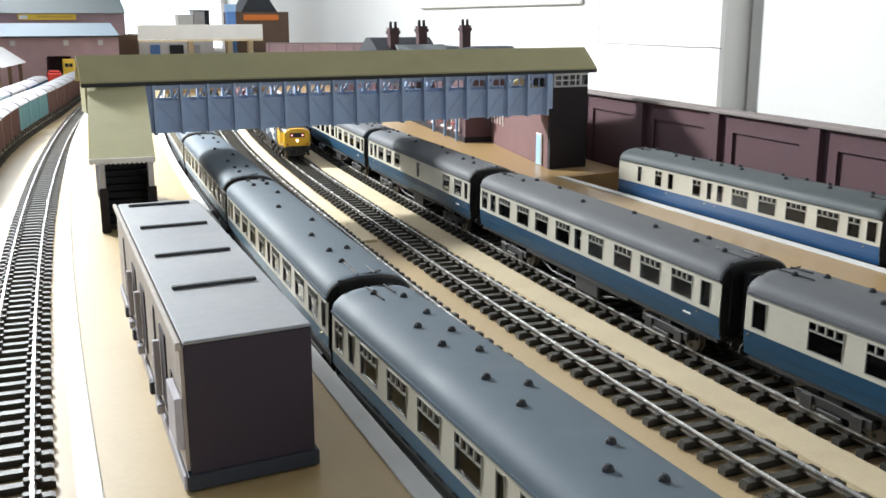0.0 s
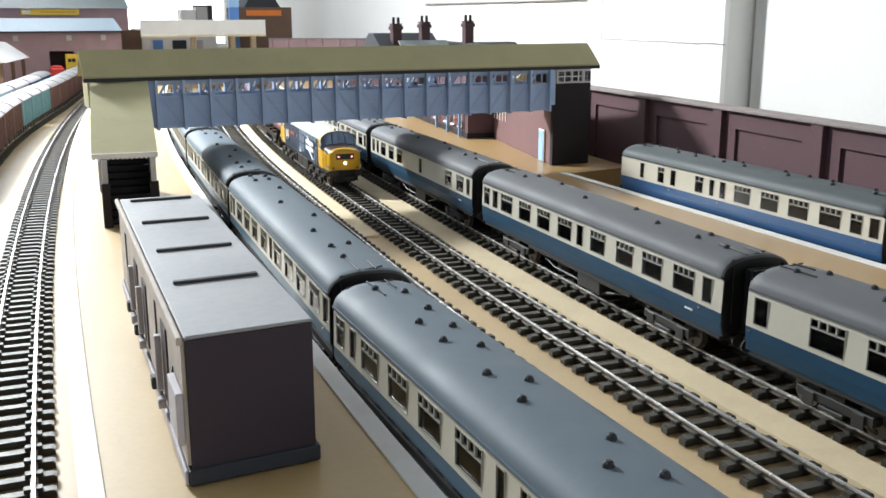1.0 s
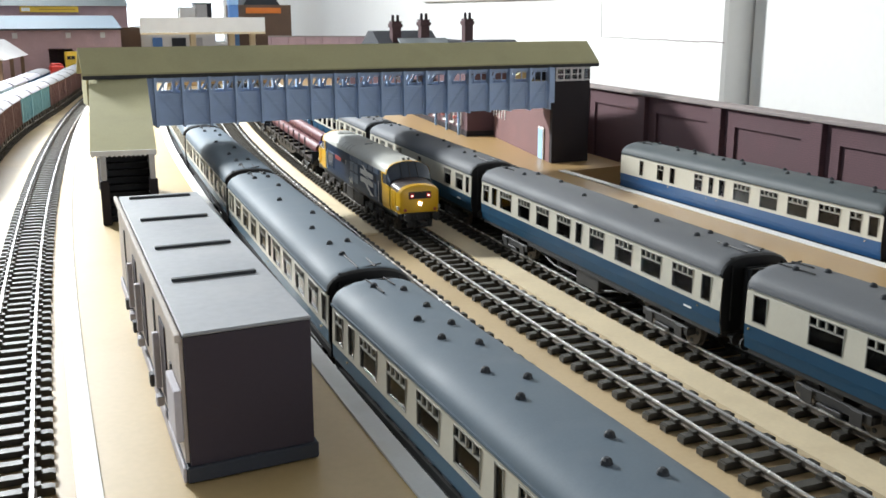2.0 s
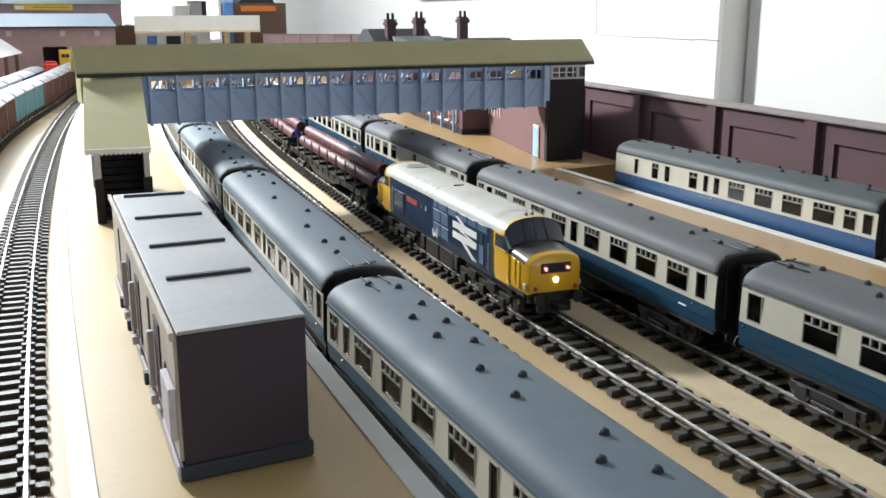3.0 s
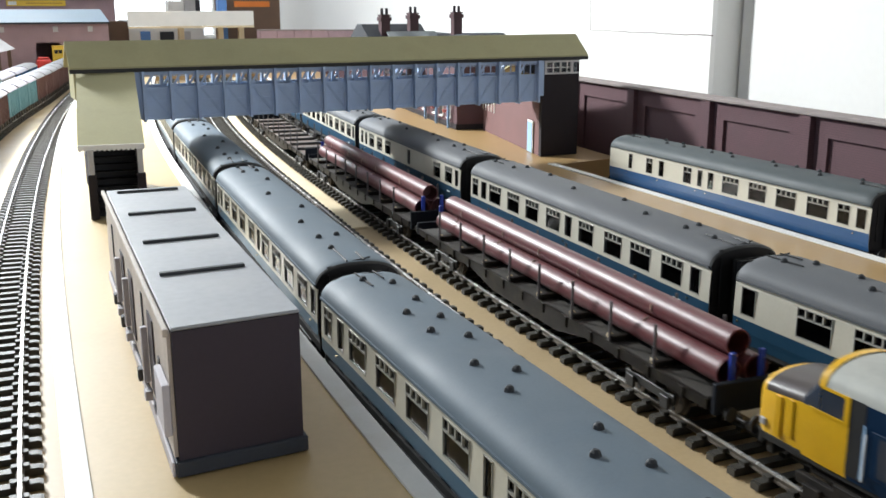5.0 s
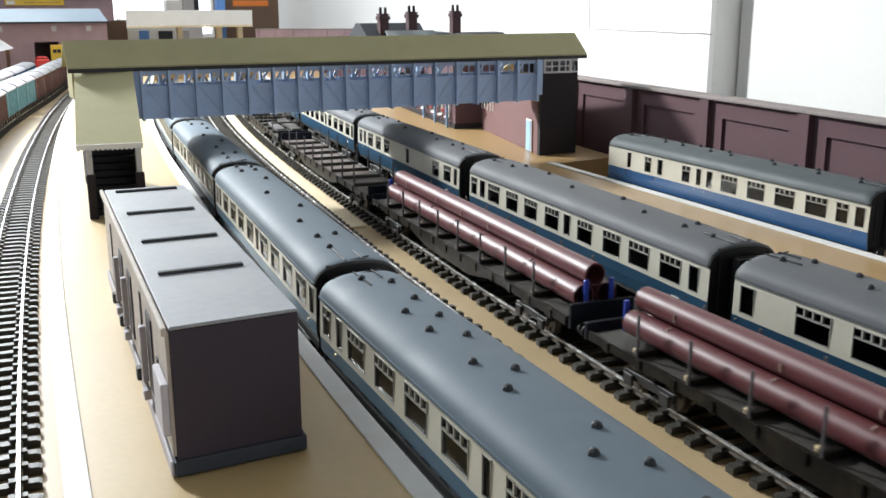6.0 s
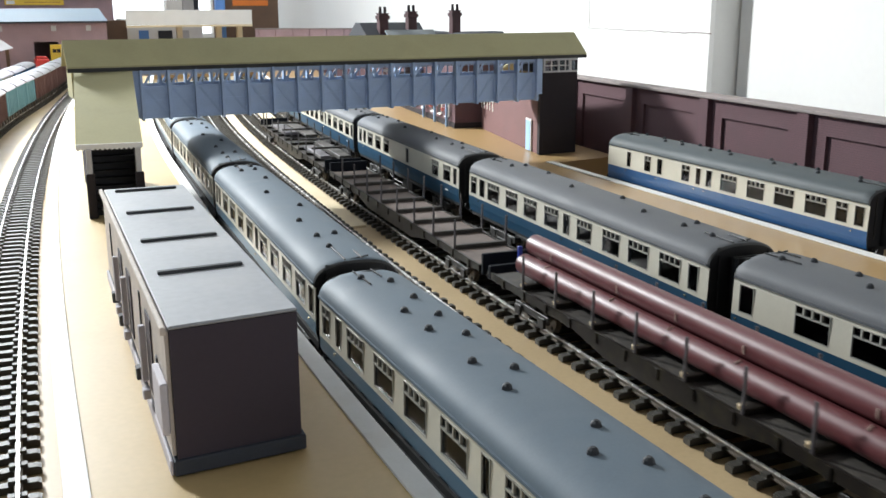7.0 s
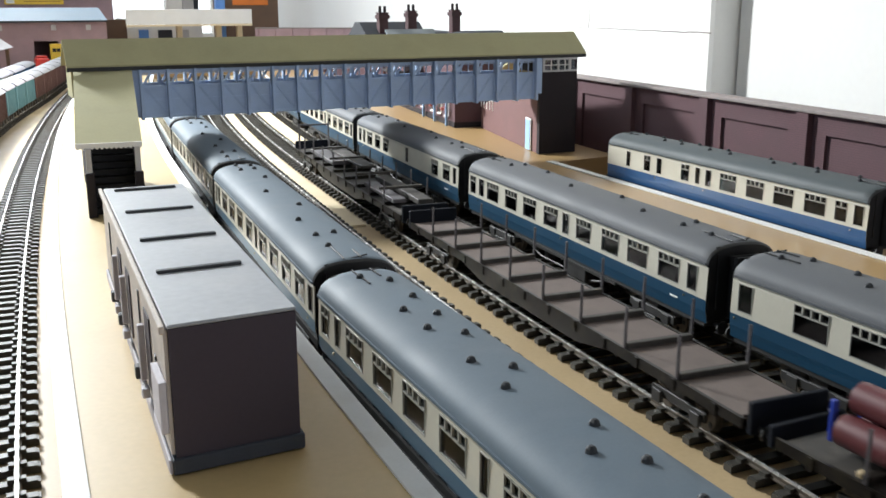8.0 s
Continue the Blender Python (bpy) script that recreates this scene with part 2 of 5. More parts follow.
# ---- lines of the tracks, x for a given y ----
def c_main(y):
    if y < 0:
        return 0.0
    if y <= 0.8:
        return 0.15408 * y**2 - 0.07266 * y**3
    d = min(y, 1.6) - 0.8
    return 0.0614 + 0.107 * d + 0.06 * d * d + max(0, y - 1.6) * 0.203


def c_loop(y):
    return c_main(y) - 0.0461


def c_right(y):
    return c_main(y) + 0.0528


def c_left(y):
    return c_main(y) - 0.1047 - 0.008 * (y - 0.33)


def c_outer(y):
    return 0.0422 * y**2 + 0.0329 * y - 0.2410


def c_yard(y):
    d = min(1.0, max(0.0, (y - 1.2) / 0.65))
    return 0.0395 * y**2 + 0.0427 * y - 0.3140 + 0.022 * d * d * (3 - 2 * d)


def c_bay(y):
    return 0.2293 + (y - 0.36) * 0.0603


def slope(line, y):
    return (line(y + 0.01) - line(y - 0.01)) / 0.02


def on(line, y, z=0.0):
    """A pose on a track at y, its y axis along the track."""
    return pose(line(y), y, z, 0, 0, -math.degrees(math.atan(slope(line, y))))


RAIL = 0.0055
PLAT = 0.019

# ---- the board and the room ----
M_SKYPANE = bpy.data.materials.new("frosted_daylight")
M_SKYPANE.use_nodes = True
sn = M_SKYPANE.node_tree
em = sn.nodes["Principled BSDF"]
haze = sn.nodes.new("ShaderNodeTexNoise")
haze.inputs["Scale"].default_value = 5
tint = sn.nodes.new("ShaderNodeMix")
tint.data_type = "RGBA"
tint.inputs[6].default_value, tint.inputs[7].default_value = (0.62, 0.80, 1.0, 1), (1.0, 1.0, 1.0, 1)
sn.links.new(haze.outputs["Fac"], tint.inputs[0])
sn.links.new(tint.outputs[2], em.inputs["Emission Color"])
em.inputs["Emission Strength"].default_value = 2.2

tagged(part("ground", boxes((-0.62, 0.52, -0.6, 3.38, -0.018, 0.0)), M_BOARD), "tan fibreboard baseboard under the tracks", "baseboard", kind="structure")
tagged(part("floor", boxes((-2.0, 2.6, -2.0, 4.6, -0.96, -0.95)), M_DARKFLOOR), "unseen plain grey floor of the room, toned to cut bounced light", "floor", kind="structure")
tagged(part("ceiling", boxes((-2.0, 2.6, -2.0, 4.6, 1.45, 1.5)), M_LOWBOUNCE), "unseen plain dull grey ceiling, toned to cut bounced light", "ceiling", kind="structure")
tagged(part("wall_south", boxes((-2.0, 2.6, -2.05, -2.0, -0.95, 1.5)), M_LOWBOUNCE), "unseen plain dull grey room wall, toned to cut bounced light", "wall", kind="structure")
tagged(part("wall_north", boxes((-2.0, 0.13, 3.4, 3.45, -0.95, 1.5), (0.585, 0.60, 3.4, 3.45, -0.95, 1.5), (0.13, 0.585, 3.4, 3.45, -0.95, 0.06), (0.13, 0.585, 3.0, 3.05, 0.62, 1.5)), M_PLASTER), "white painted far room wall with a window opening", "wall", kind="structure")


def far_window():
    w = tagged(part("window_1", boxes((0.125, 0.59, 3.385, 3.404, 0.05, 0.064), (0.125, 0.59, 3.385, 3.404, 0.61, 0.63), (0.125, 0.14, 3.385, 3.404, 0.0642, 0.6098), (0.575, 0.59, 3.385, 3.404, 0.0642, 0.6098), bevel=0.002), M_WHITE), "white framed window full of hazy daylight", "window", kind="structure")
    part("pane", boxes((0.1402, 0.5748, 3.406, 3.409, 0.0642, 0.6098)), M_SKYPANE, w, "bright frosted pane")


far_window()
tagged(part("wall_west", boxes((-2.05, -2.0, -2.0, 4.6, -0.95, 1.5)), M_LOWBOUNCE), "unseen plain dull grey room wall, toned to cut bounced light", "wall", kind="structure")

WALL_X, WALL_STEP = 0.60, 0.936


def room_wall():
    tagged(part("wall_east", boxes((WALL_X, WALL_X + 0.2, WALL_STEP, 3.45, -0.95, 1.5), (WALL_X + 0.040, WALL_X + 0.2, -2.0, WALL_STEP - 0.0005, -0.95, 1.5), bevel=0.004), M_PLASTER),
           "white painted block wall with a stepped pier", "wall", kind="structure")
    tagged(part("trim", boxes((WALL_X - 0.008, WALL_X - 0.001, 1.235, 1.80, 0.1735, 0.22), bevel=0.0015), M_WHITE), "white ledge along the block wall", "ledge", kind="structure")
    cr = bmesh.new()
    q = random.Random(5)
    ys = [0.938 + 0.0079 * i for i in range(33)]
    zs = [0.1170 + 0.00006 * i + 0.0004 * math.sin(0.55 * i) + q.uniform(-0.0005, 0.0005) for i in range(33)]
    for i in range(32):
        t = 0.0013 - 0.000022 * i
        prism(cr, [(ys[i], zs[i] - t), (ys[i + 1], zs[i + 1] - t), (ys[i + 1], zs[i + 1]), (ys[i], zs[i])], "x", WALL_X - 0.0006, WALL_X + 0.001)
    # the upright joint of the blocks and the course beyond it
    for i in range(14):
        z, y = 0.1185 + i * 0.006, 1.1935 + 0.0003 * i + q.uniform(-0.0005, 0.0005)
        prism(cr, [(y, z), (y + 0.0011, z), (y + 0.0011, z + 0.006), (y, z + 0.006)], "x", WALL_X - 0.0004, WALL_X + 0.001)
    for i in range(5):
        y, z = 1.195 + i * 0.008, 0.1186 + q.uniform(-0.0004, 0.0004)
        prism(cr, [(y, z - 0.0005), (y + 0.008, z - 0.0005), (y + 0.008, z), (y, z)], "x", WALL_X - 0.0004, WALL_X + 0.001)
    tagged(part("trim", cr, M_COPING), "thin cracked joints of the painted block wall", "wall crack", kind="structure")


room_wall()


# ---- tracks ----
def sleeper_mesh():
    bm = boxes((-0.0155, 0.0155, -0.0019, 0.0019, 0.0003, 0.0027))
    for s in (-1, 1):
        for d in (-1, 1):
            x = s * 0.0085 + d * 0.0017
            box(bm, x - 0.0011, x + 0.0011, -0.0014, 0.0014, 0.0027, 0.0043)
        box(bm, s * 0.0125 - 0.0022, s * 0.0125 + 0.0022, -0.0018, 0.0018, 0.0027, 0.0031)
    return bm


def rail_mesh(line, off, y0, y1):
    bm = bmesh.new()
    prof = [(-0.0012, 0.0029), (0.0012, 0.0029), (0.0012, 0.0033), (0.0004, 0.0036), (0.0004, 0.0046), (0.00055, 0.0048), (0.00055, 0.0055), (-0.00055, 0.0055), (-0.00055, 0.0048), (-0.0004, 0.0046), (-0.0004, 0.0036), (-0.0012, 0.0033)]
    n = max(2, round((y1 - y0) / 0.03))
    rings = []
    for i in range(n + 1):
        y = y0 + (y1 - y0) * i / n
        s = slope(line, y)
        k = math.hypot(1, s)
        rings.append([bm.verts.new((line(y) + (off + a) / k, y - (off + a) * s / k, z)) for a, z in prof])
    m = len(prof)
    for p, q in zip(rings, rings[1:]):
        for k in range(m):
            f = bm.faces.new((p[k], q[k], q[(k + 1) % m], p[(k + 1) % m]))
            f.material_index = 0 if k in (5, 6, 7) else 1
    bmesh.ops.recalc_face_normals(bm, faces=bm.faces)
    return bm


SLEEPER = [None]


def track(line, y0, y1, singles, label, pitch=0.0112):
    """A track: two rails, sleepers one by one where they show well, the rest joined."""
    t = empty("railway_track", label, "track", "tracks")
    for off in (-0.0086, 0.0086):
        part("rail", rail_mesh(line, off, y0, y1), [M_RAIL, M_RAILWEB], t)
    rest = bmesh.new()
    n = int((y1 - y0) / pitch)
    for i in range(n):
        y = y0 + pitch * (i + 0.5)
        m = on(line, y) @ pose(random.uniform(-0.0003, 0.0003), 0, 0, 0, 0, random.uniform(-0.8, 0.8))
        if singles[0] < y < singles[1]:
            if SLEEPER[0] is None:
                SLEEPER[0] = part("sleeper", sleeper_mesh(), M_SLEEPER, t)
                SLEEPER[0].matrix_basis = m
            else:
                again(SLEEPER[0], m, t)
        else:
            for a, b, z0, z1 in ((-0.0155, 0.0155, 0.0003, 0.0030), (-0.0112, -0.0058, 0.003, 0.0042), (0.0058, 0.0112, 0.003, 0.0042)):
                for v in box(rest, a, b, -0.0021, 0.0021, z0, z1):
                    v.co = m @ v.co
    part("sleepers", rest, M_SLEEPER, t)["kind"] = "stuff"


track(c_main, -0.3, 3.2, (0.05, 1.5), "empty running line of steel rails on black sleepers")
track(c_loop, -0.3, 3.2, (0.1, 1.4), "centre loop line beside the coaches")
track(c_right, -0.3, 3.2, (0.0, 1.1), "running line under the blue and grey train")
track(c_left, -0.3, 2.6, (0.1, 0.5), "platform line under the standing coaches")
track(c_outer, 0.05, 3.3, (0.2, 1.6), "outer curved line behind the platform")
track(c_bay, 0.0, 0.705, (0.1, 0.705), "bay platform line against the brick wall")
track(c_yard, 0.6, 2.19, (0.9, 1.3), "goods yard line under the vans")


def strips():
    tagged(part("trim", ribbon(lambda y: c_main(y) + 0.0178, lambda y: c_main(y) + 0.0345, -0.3, 3.0, 0.0002, 0.0022), M_STRIP), "pale plywood strip between the tracks", "plywood strip", kind="structure")
    tagged(part("trim", ribbon(lambda y: c_main(y) - 0.0310, lambda y: c_main(y) - 0.0182, 0.62, 3.0, 0.0002, 0.0016), M_STRIP), "pale plywood strip between the tracks", "plywood strip", kind="structure")


strips()


# ---- platforms ----
def pl_left(y):
    return c_outer(y) + 0.0222


def pl_right(y):
    return c_left(y) - 0.0196


def bay_edge(y):
    return c_bay(y) - 0.0203


def platforms():
    p = tagged(part("pavement", ribbon(pl_left, pl_right, 0.0, 2.0, 0.0002, PLAT), [M_CARD2]), "pale tan card island platform with white edges", "platform", kind="structure")
    part("edging", ribbon(lambda y: pl_left(y) - 0.0008, lambda y: pl_left(y) + 0.0062, 0.0, 2.0, PLAT + 0.0003, PLAT + 0.0009), M_EDGE, p, "broad white edge")
    part("edging", ribbon(lambda y: pl_right(y) - 0.0062, lambda y: pl_right(y) + 0.0008, 0.0, 2.0, PLAT + 0.0003, PLAT + 0.0012), M_EDGE, p, "white edge")
    q = tagged(part("pavement", ribbon(lambda y: c_right(y) + 0.0215, lambda y: bay_edge(y) if y < 0.71 else 0.30 + (y - 0.71) * 0.128, 0.0, 2.2, 0.0002, PLAT, step=0.01), [M_CARD]), "tan card platform in front of the station building", "platform", kind="structure")
    part("edging", ribbon(lambda y: bay_edge(y) - 0.006, lambda y: bay_edge(y) + 0.0006, 0.0, 0.705, PLAT + 0.0003, PLAT + 0.0010), M_EDGE, q, "white edge")
    part("edging", ribbon(lambda y: c_right(y) + 0.021, lambda y: c_right(y) + 0.0265, 0.0, 2.2, PLAT + 0.0003, PLAT + 0.0010), M_EDGE, q, "white edge")


platforms()


# ---- brick wall along the back ----
def wall_x(y):
    return 0.2975 + (y - 0.4878) * 0.128


def retaining_wall():
    ang = -math.degrees(math.atan(0.128))
    w = empty("retaining_wall", "plum brick retaining wall with piers and recessed panels", "wall", m=pose(wall_x(0.4878), 0.4878, 0, 0, 0, ang))
    part("wall", boxes((0.003, 0.012, -0.40, 1.6, 0.0005, 0.0775)), M_BRICK, w)
    part("coping", boxes((-0.004, 0.0135, -0.40, 1.6, 0.0777, 0.0805), bevel=0.0006), M_COPING, w, "grey stone coping")
    piers = [-0.234, -0.115, 0.004, 0.123, 0.242, 0.361, 0.48, 0.60, 0.72, 0.84, 0.96, 1.08, 1.20]
    p0 = part("pier", boxes((-0.0035, 0.003, -0.0065, 0.0065, 0.0005, 0.0774), (-0.0045, 0.003, -0.0072, 0.0072, 0.0005, 0.010), bevel=0.0004), M_BRICK, w)
    p0.matrix_basis = pose(0, piers[0], 0)
    for u in piers[1:]:
        again(p0, pose(0, u, 0), w)
    # a raised frame of brick round each recessed panel
    fr = bmesh.new()
    prism(fr, [(0.0068, 0.0005), (0.0195, 0.0005), (0.0195, 0.064), (0.0990, 0.064), (0.0990, 0.0005), (0.1122, 0.0005), (0.1122, 0.0772), (0.0068, 0.0772)], "x", 0.0008, 0.003)
    f0 = part("panel_frame", fr, M_BRICK, w)
    f0.matrix_basis = pose(0, piers[0], 0)
    for u in piers[1:-1]:
        again(f0, pose(0, u, 0), w)


retaining_wall()


# ---- the hut on the platform ----
def hut():
    h = empty("platform_hut", "dark plum platform hut with a flat grey roof", "hut", m=pose(-0.1586, 0.2623, PLAT, 0, 0, -3.45))
    W, L, H = 0.0184, 0.2245, 0.0435
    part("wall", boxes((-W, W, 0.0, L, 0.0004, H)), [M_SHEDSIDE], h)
    part("plinth", boxes((-W - 0.0012, W + 0.0012, -0.0012, L + 0.001, 0.0004, 0.0052), bevel=0.0004), M_PLINTH, h, "dark slate plinth")
    part("roof", boxes((-W - 0.0003, W + 0.0003, -0.0003, L + 0.0003, H + 0.0002, H + 0.0013), bevel=0.0005), M_SHEDROOF, h, "flat grey roof")
    for y in (0.0565, 0.1055, 0.161, 0.2155):
        part("roof_bar", boxes((-W + 0.004, W - 0.0045, y - 0.0013, y + 0.0013, H + 0.0013, H + 0.0024), bevel=0.0003), M_SHEDBAR, h)
    # the lit side, its brightness painted in as pale boarding: timber panels, doors, windows and brackets
    part("side_boarding", boxes((-W - 0.0012, -W - 0.0001, 0.0015, L - 0.001, 0.0058, H - 0.0005)), M_SHEDLIT, h, "pale grey timber side, its light put into the colour")
    X = -W - 0.0013
    # a board on the corner, then three tall openings, their shade put in as dark panels, with a leaf standing out and a
    # block at the foot
    part("corner_board", boxes((X - 0.0022, X, 0.001, 0.0195, 0.0125, 0.0280), bevel=0.0003), M_SHEDLEAF, h, "white projecting board")
    for y, top in ((0.036, 0.036), (0.099, 0.034), (0.133, 0.034)):
        d = part("door", boxes((X - 0.0004, X, y, y + 0.0135, 0.0095, top)), M_SHEDSIDE, h, "dark panel for the shade of a door opening")
        part("door_leaf", boxes((X - 0.0026, X - 0.0005, y + 0.0138, y + 0.0165, 0.0110, 0.0300), bevel=0.0003), M_SHEDLEAF, d, "lilac white door leaf")
        part("door_step", boxes((X - 0.0030, X - 0.0005, y + 0.0090, y + 0.0134, 0.0066, 0.0098), bevel=0.0003), M_SHEDLEAF, d)
        part("foot_block", boxes((X - 0.0030, X, y + 0.030, y + 0.0345, 0.0056, 0.0100), bevel=0.0004), M_SHEDBAR, h, "black block at the foot")
    for y, z0, z1 in ((0.0655, 0.0210, 0.0370), (0.0225, 0.0200, 0.0285), (0.185, 0.0060, 0.0360)):
        part("side_slit", boxes((X - 0.0004, X, y, y + 0.0030, z0, z1)), M_SHEDBAR, h, "narrow dark slit")
    part("skirting", boxes((X - 0.0009, X, 0.0, L, 0.0004, 0.0050), bevel=0.0003), M_SHEDLEAF, h, "lilac grey skirting")
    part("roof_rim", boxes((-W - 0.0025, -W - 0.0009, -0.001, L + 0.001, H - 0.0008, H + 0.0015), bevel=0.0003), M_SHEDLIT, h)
    # hand-made, its near end stands a little out of square
    for ob in h.children_recursive:
        for v in ob.data.vertices:
            v.co.y += 0.091 * v.co.x * (1 - v.co.y / L)


hut()


# ---- coaches ----
def coach_roof(length, rail_z=0.0):
    """The domed roof shell, ends slightly pulled in."""
    bm = bmesh.new()
    prof = []
    for i in range(17):
        a = math.pi * i / 16
        prof.append((-0.0171 * math.copysign(abs(math.cos(a)) ** 0.8, math.cos(a)), 0.0398 + 0.0082 * math.sin(a) ** 0.85))
    ys = [0, 0.0012, 0.006, length - 0.006, length - 0.0012, length]
    drop = [0.0012, 0.0003, 0, 0, 0.0003, 0.0012]
    rings = [[bm.verts.new((x * (1 - d * 12), y, z - d)) for x, z in prof] for y, d in zip(ys, drop)]
    for p, q in zip(rings, rings[1:]):
        for k in range(16):
            bm.faces.new((p[k], q[k], q[k + 1], p[k + 1]))
    dark = [bm.faces.new(rings[0]), bm.faces.new(rings[-1][::-1])]
    for f in bm.faces:
        if all(v.co.y < 0.0013 or v.co.y > length - 0.0013 for v in f.verts):
            f.material_index = 1
    bmesh.ops.recalc_face_normals(bm, faces=bm.faces)
    return bm


def coach_side(length, wins, sign, blue_top, zb=0.0145):
    """One bodyside with its window openings: blue below, grey above; slightly curved."""
    ys = sorted({0.0, length, *[a for a, b, k in wins], *[b for a, b, k in wins]})
    zt = min(zb + 0.003, 0.0192)
    zs = [zb, zt, 0.0195, blue_top, 0.0262, 0.0375, 0.0398]
    half = {zb: 0.0160, zt: 0.0164, 0.0195: 0.0168, blue_top: 0.0169, 0.0262: 0.0169, 0.0375: 0.0166, 0.0398: 0.0163}
    bm = bmesh.new()
    for depth, flip in ((0.0, False), (0.0005, True)):
        grid = {(y, z): bm.verts.new((sign * (half[z] - depth), y, z)) for y in ys for z in zs}
        for y0, y1 in zip(ys, ys[1:]):
            gap = any(a <= y0 + 1e-7 and y1 <= b + 1e-7 for a, b, k in wins)
            for z0, z1 in zip(zs, zs[1:]):
                if gap and z0 == 0.0262:
                    continue
                f = bm.faces.new((grid[y0, z0], grid[y1, z0], grid[y1, z1], grid[y0, z1]))
                f.material_index = 2 if flip else (0 if z1 <= blue_top + 1e-6 else 1)
    bmesh.ops.recalc_face_normals(bm, faces=bm.faces)
    return bm


def window_frame_mesh(w, kind):
    """A slim bright frame with sliding ventilators; kinds: w wide with four lights on top, d plain drop light, s two lights."""
    bm = bmesh.new()
    h = 0.0113
    e = 0.00028
    for r in ((0, e, 0, h), (w - e, w, 0, h), (0, w, 0, e), (0, w, h - e, h)):
        box(bm, -0.0003, 0.0002, r[0], r[1], r[2], r[3])
    if kind != "d":
        box(bm, -0.0004, 0.0004, 0, w, h - 0.0038, h - 0.0032)
        n = 4 if kind == "w" else 2
        for i in range(1, n):
            box(bm, -0.0004, 0.0004, w * i / n - 0.0004, w * i / n + 0.0004, h - 0.0036, h)
    return bm


def bogie(parent, y, name="bogie", gold=False, small=False):
    b = part(name, boxes(
        (-0.0135, -0.0118, -0.0185, 0.0185, 0.0050, 0.0088), (0.0118, 0.0135, -0.0185, 0.0185, 0.0050, 0.0088),
        (-0.0128, 0.0128, -0.0045, 0.0045, 0.0060, 0.0115), (-0.0142, -0.0136, -0.0150, -0.0090, 0.0028, 0.0085),
        (-0.0142, -0.0136, 0.0090, 0.0150, 0.0028, 0.0085), (0.0136, 0.0142, -0.0150, -0.0090, 0.0028, 0.0085), (0.0136, 0.0142, 0.0090, 0.0150, 0.0028, 0.0085),
        (-0.0150, -0.0136, -0.006, 0.006, 0.0035, 0.0052), (0.0136, 0.0150, -0.006, 0.006, 0.0035, 0.0052),
        (-0.0128, 0.0128, -0.0190, -0.0172, 0.0055, 0.0085), (-0.0128, 0.0128, 0.0172, 0.0190, 0.0055, 0.0085), bevel=0.0003), M_UNDER, parent)
    b.matrix_basis = pose(0, y, 0)
    for wy in (-0.0165, 0.0165):
        wheelset(b, wy, M_GOLD if gold else M_RAILWEB)
        for s in (-1, 1) if gold else ():
            part("axle_box", rod(bmesh.new(), (s * 0.0143, wy * 0.73, 0.0072), (s * 0.0160, wy * 0.73, 0.0072), 0.0024, 10, 0.0018), M_GOLD, b, "brass axle box")
    return b


def wheelset(parent, y, material, r=0.0066):
    bm = bmesh.new()
    rod(bm, (-0.0115, 0, 0), (0.0115, 0, 0), 0.0010, 6)
    for s in (-1, 1):
        rod(bm, (s * 0.0072, 0, 0), (s * 0.0096, 0, 0), r, 20)
        rod(bm, (s * 0.0070, 0, 0), (s * 0.0076, 0, 0), r + 0.0008, 20)
        for k in range(4):
            a = k * math.pi / 2
            rod(bm, (s * 0.0098, 0.0042 * math.cos(a), 0.0042 * math.sin(a)), (s * 0.0094, 0.0042 * math.cos(a), 0.0042 * math.sin(a)), 0.0011, 6, mi=1)
    w = part("wheelset", bm, [material, M_BLACK], parent)
    w.matrix_basis = pose(0, y, r)
    return w


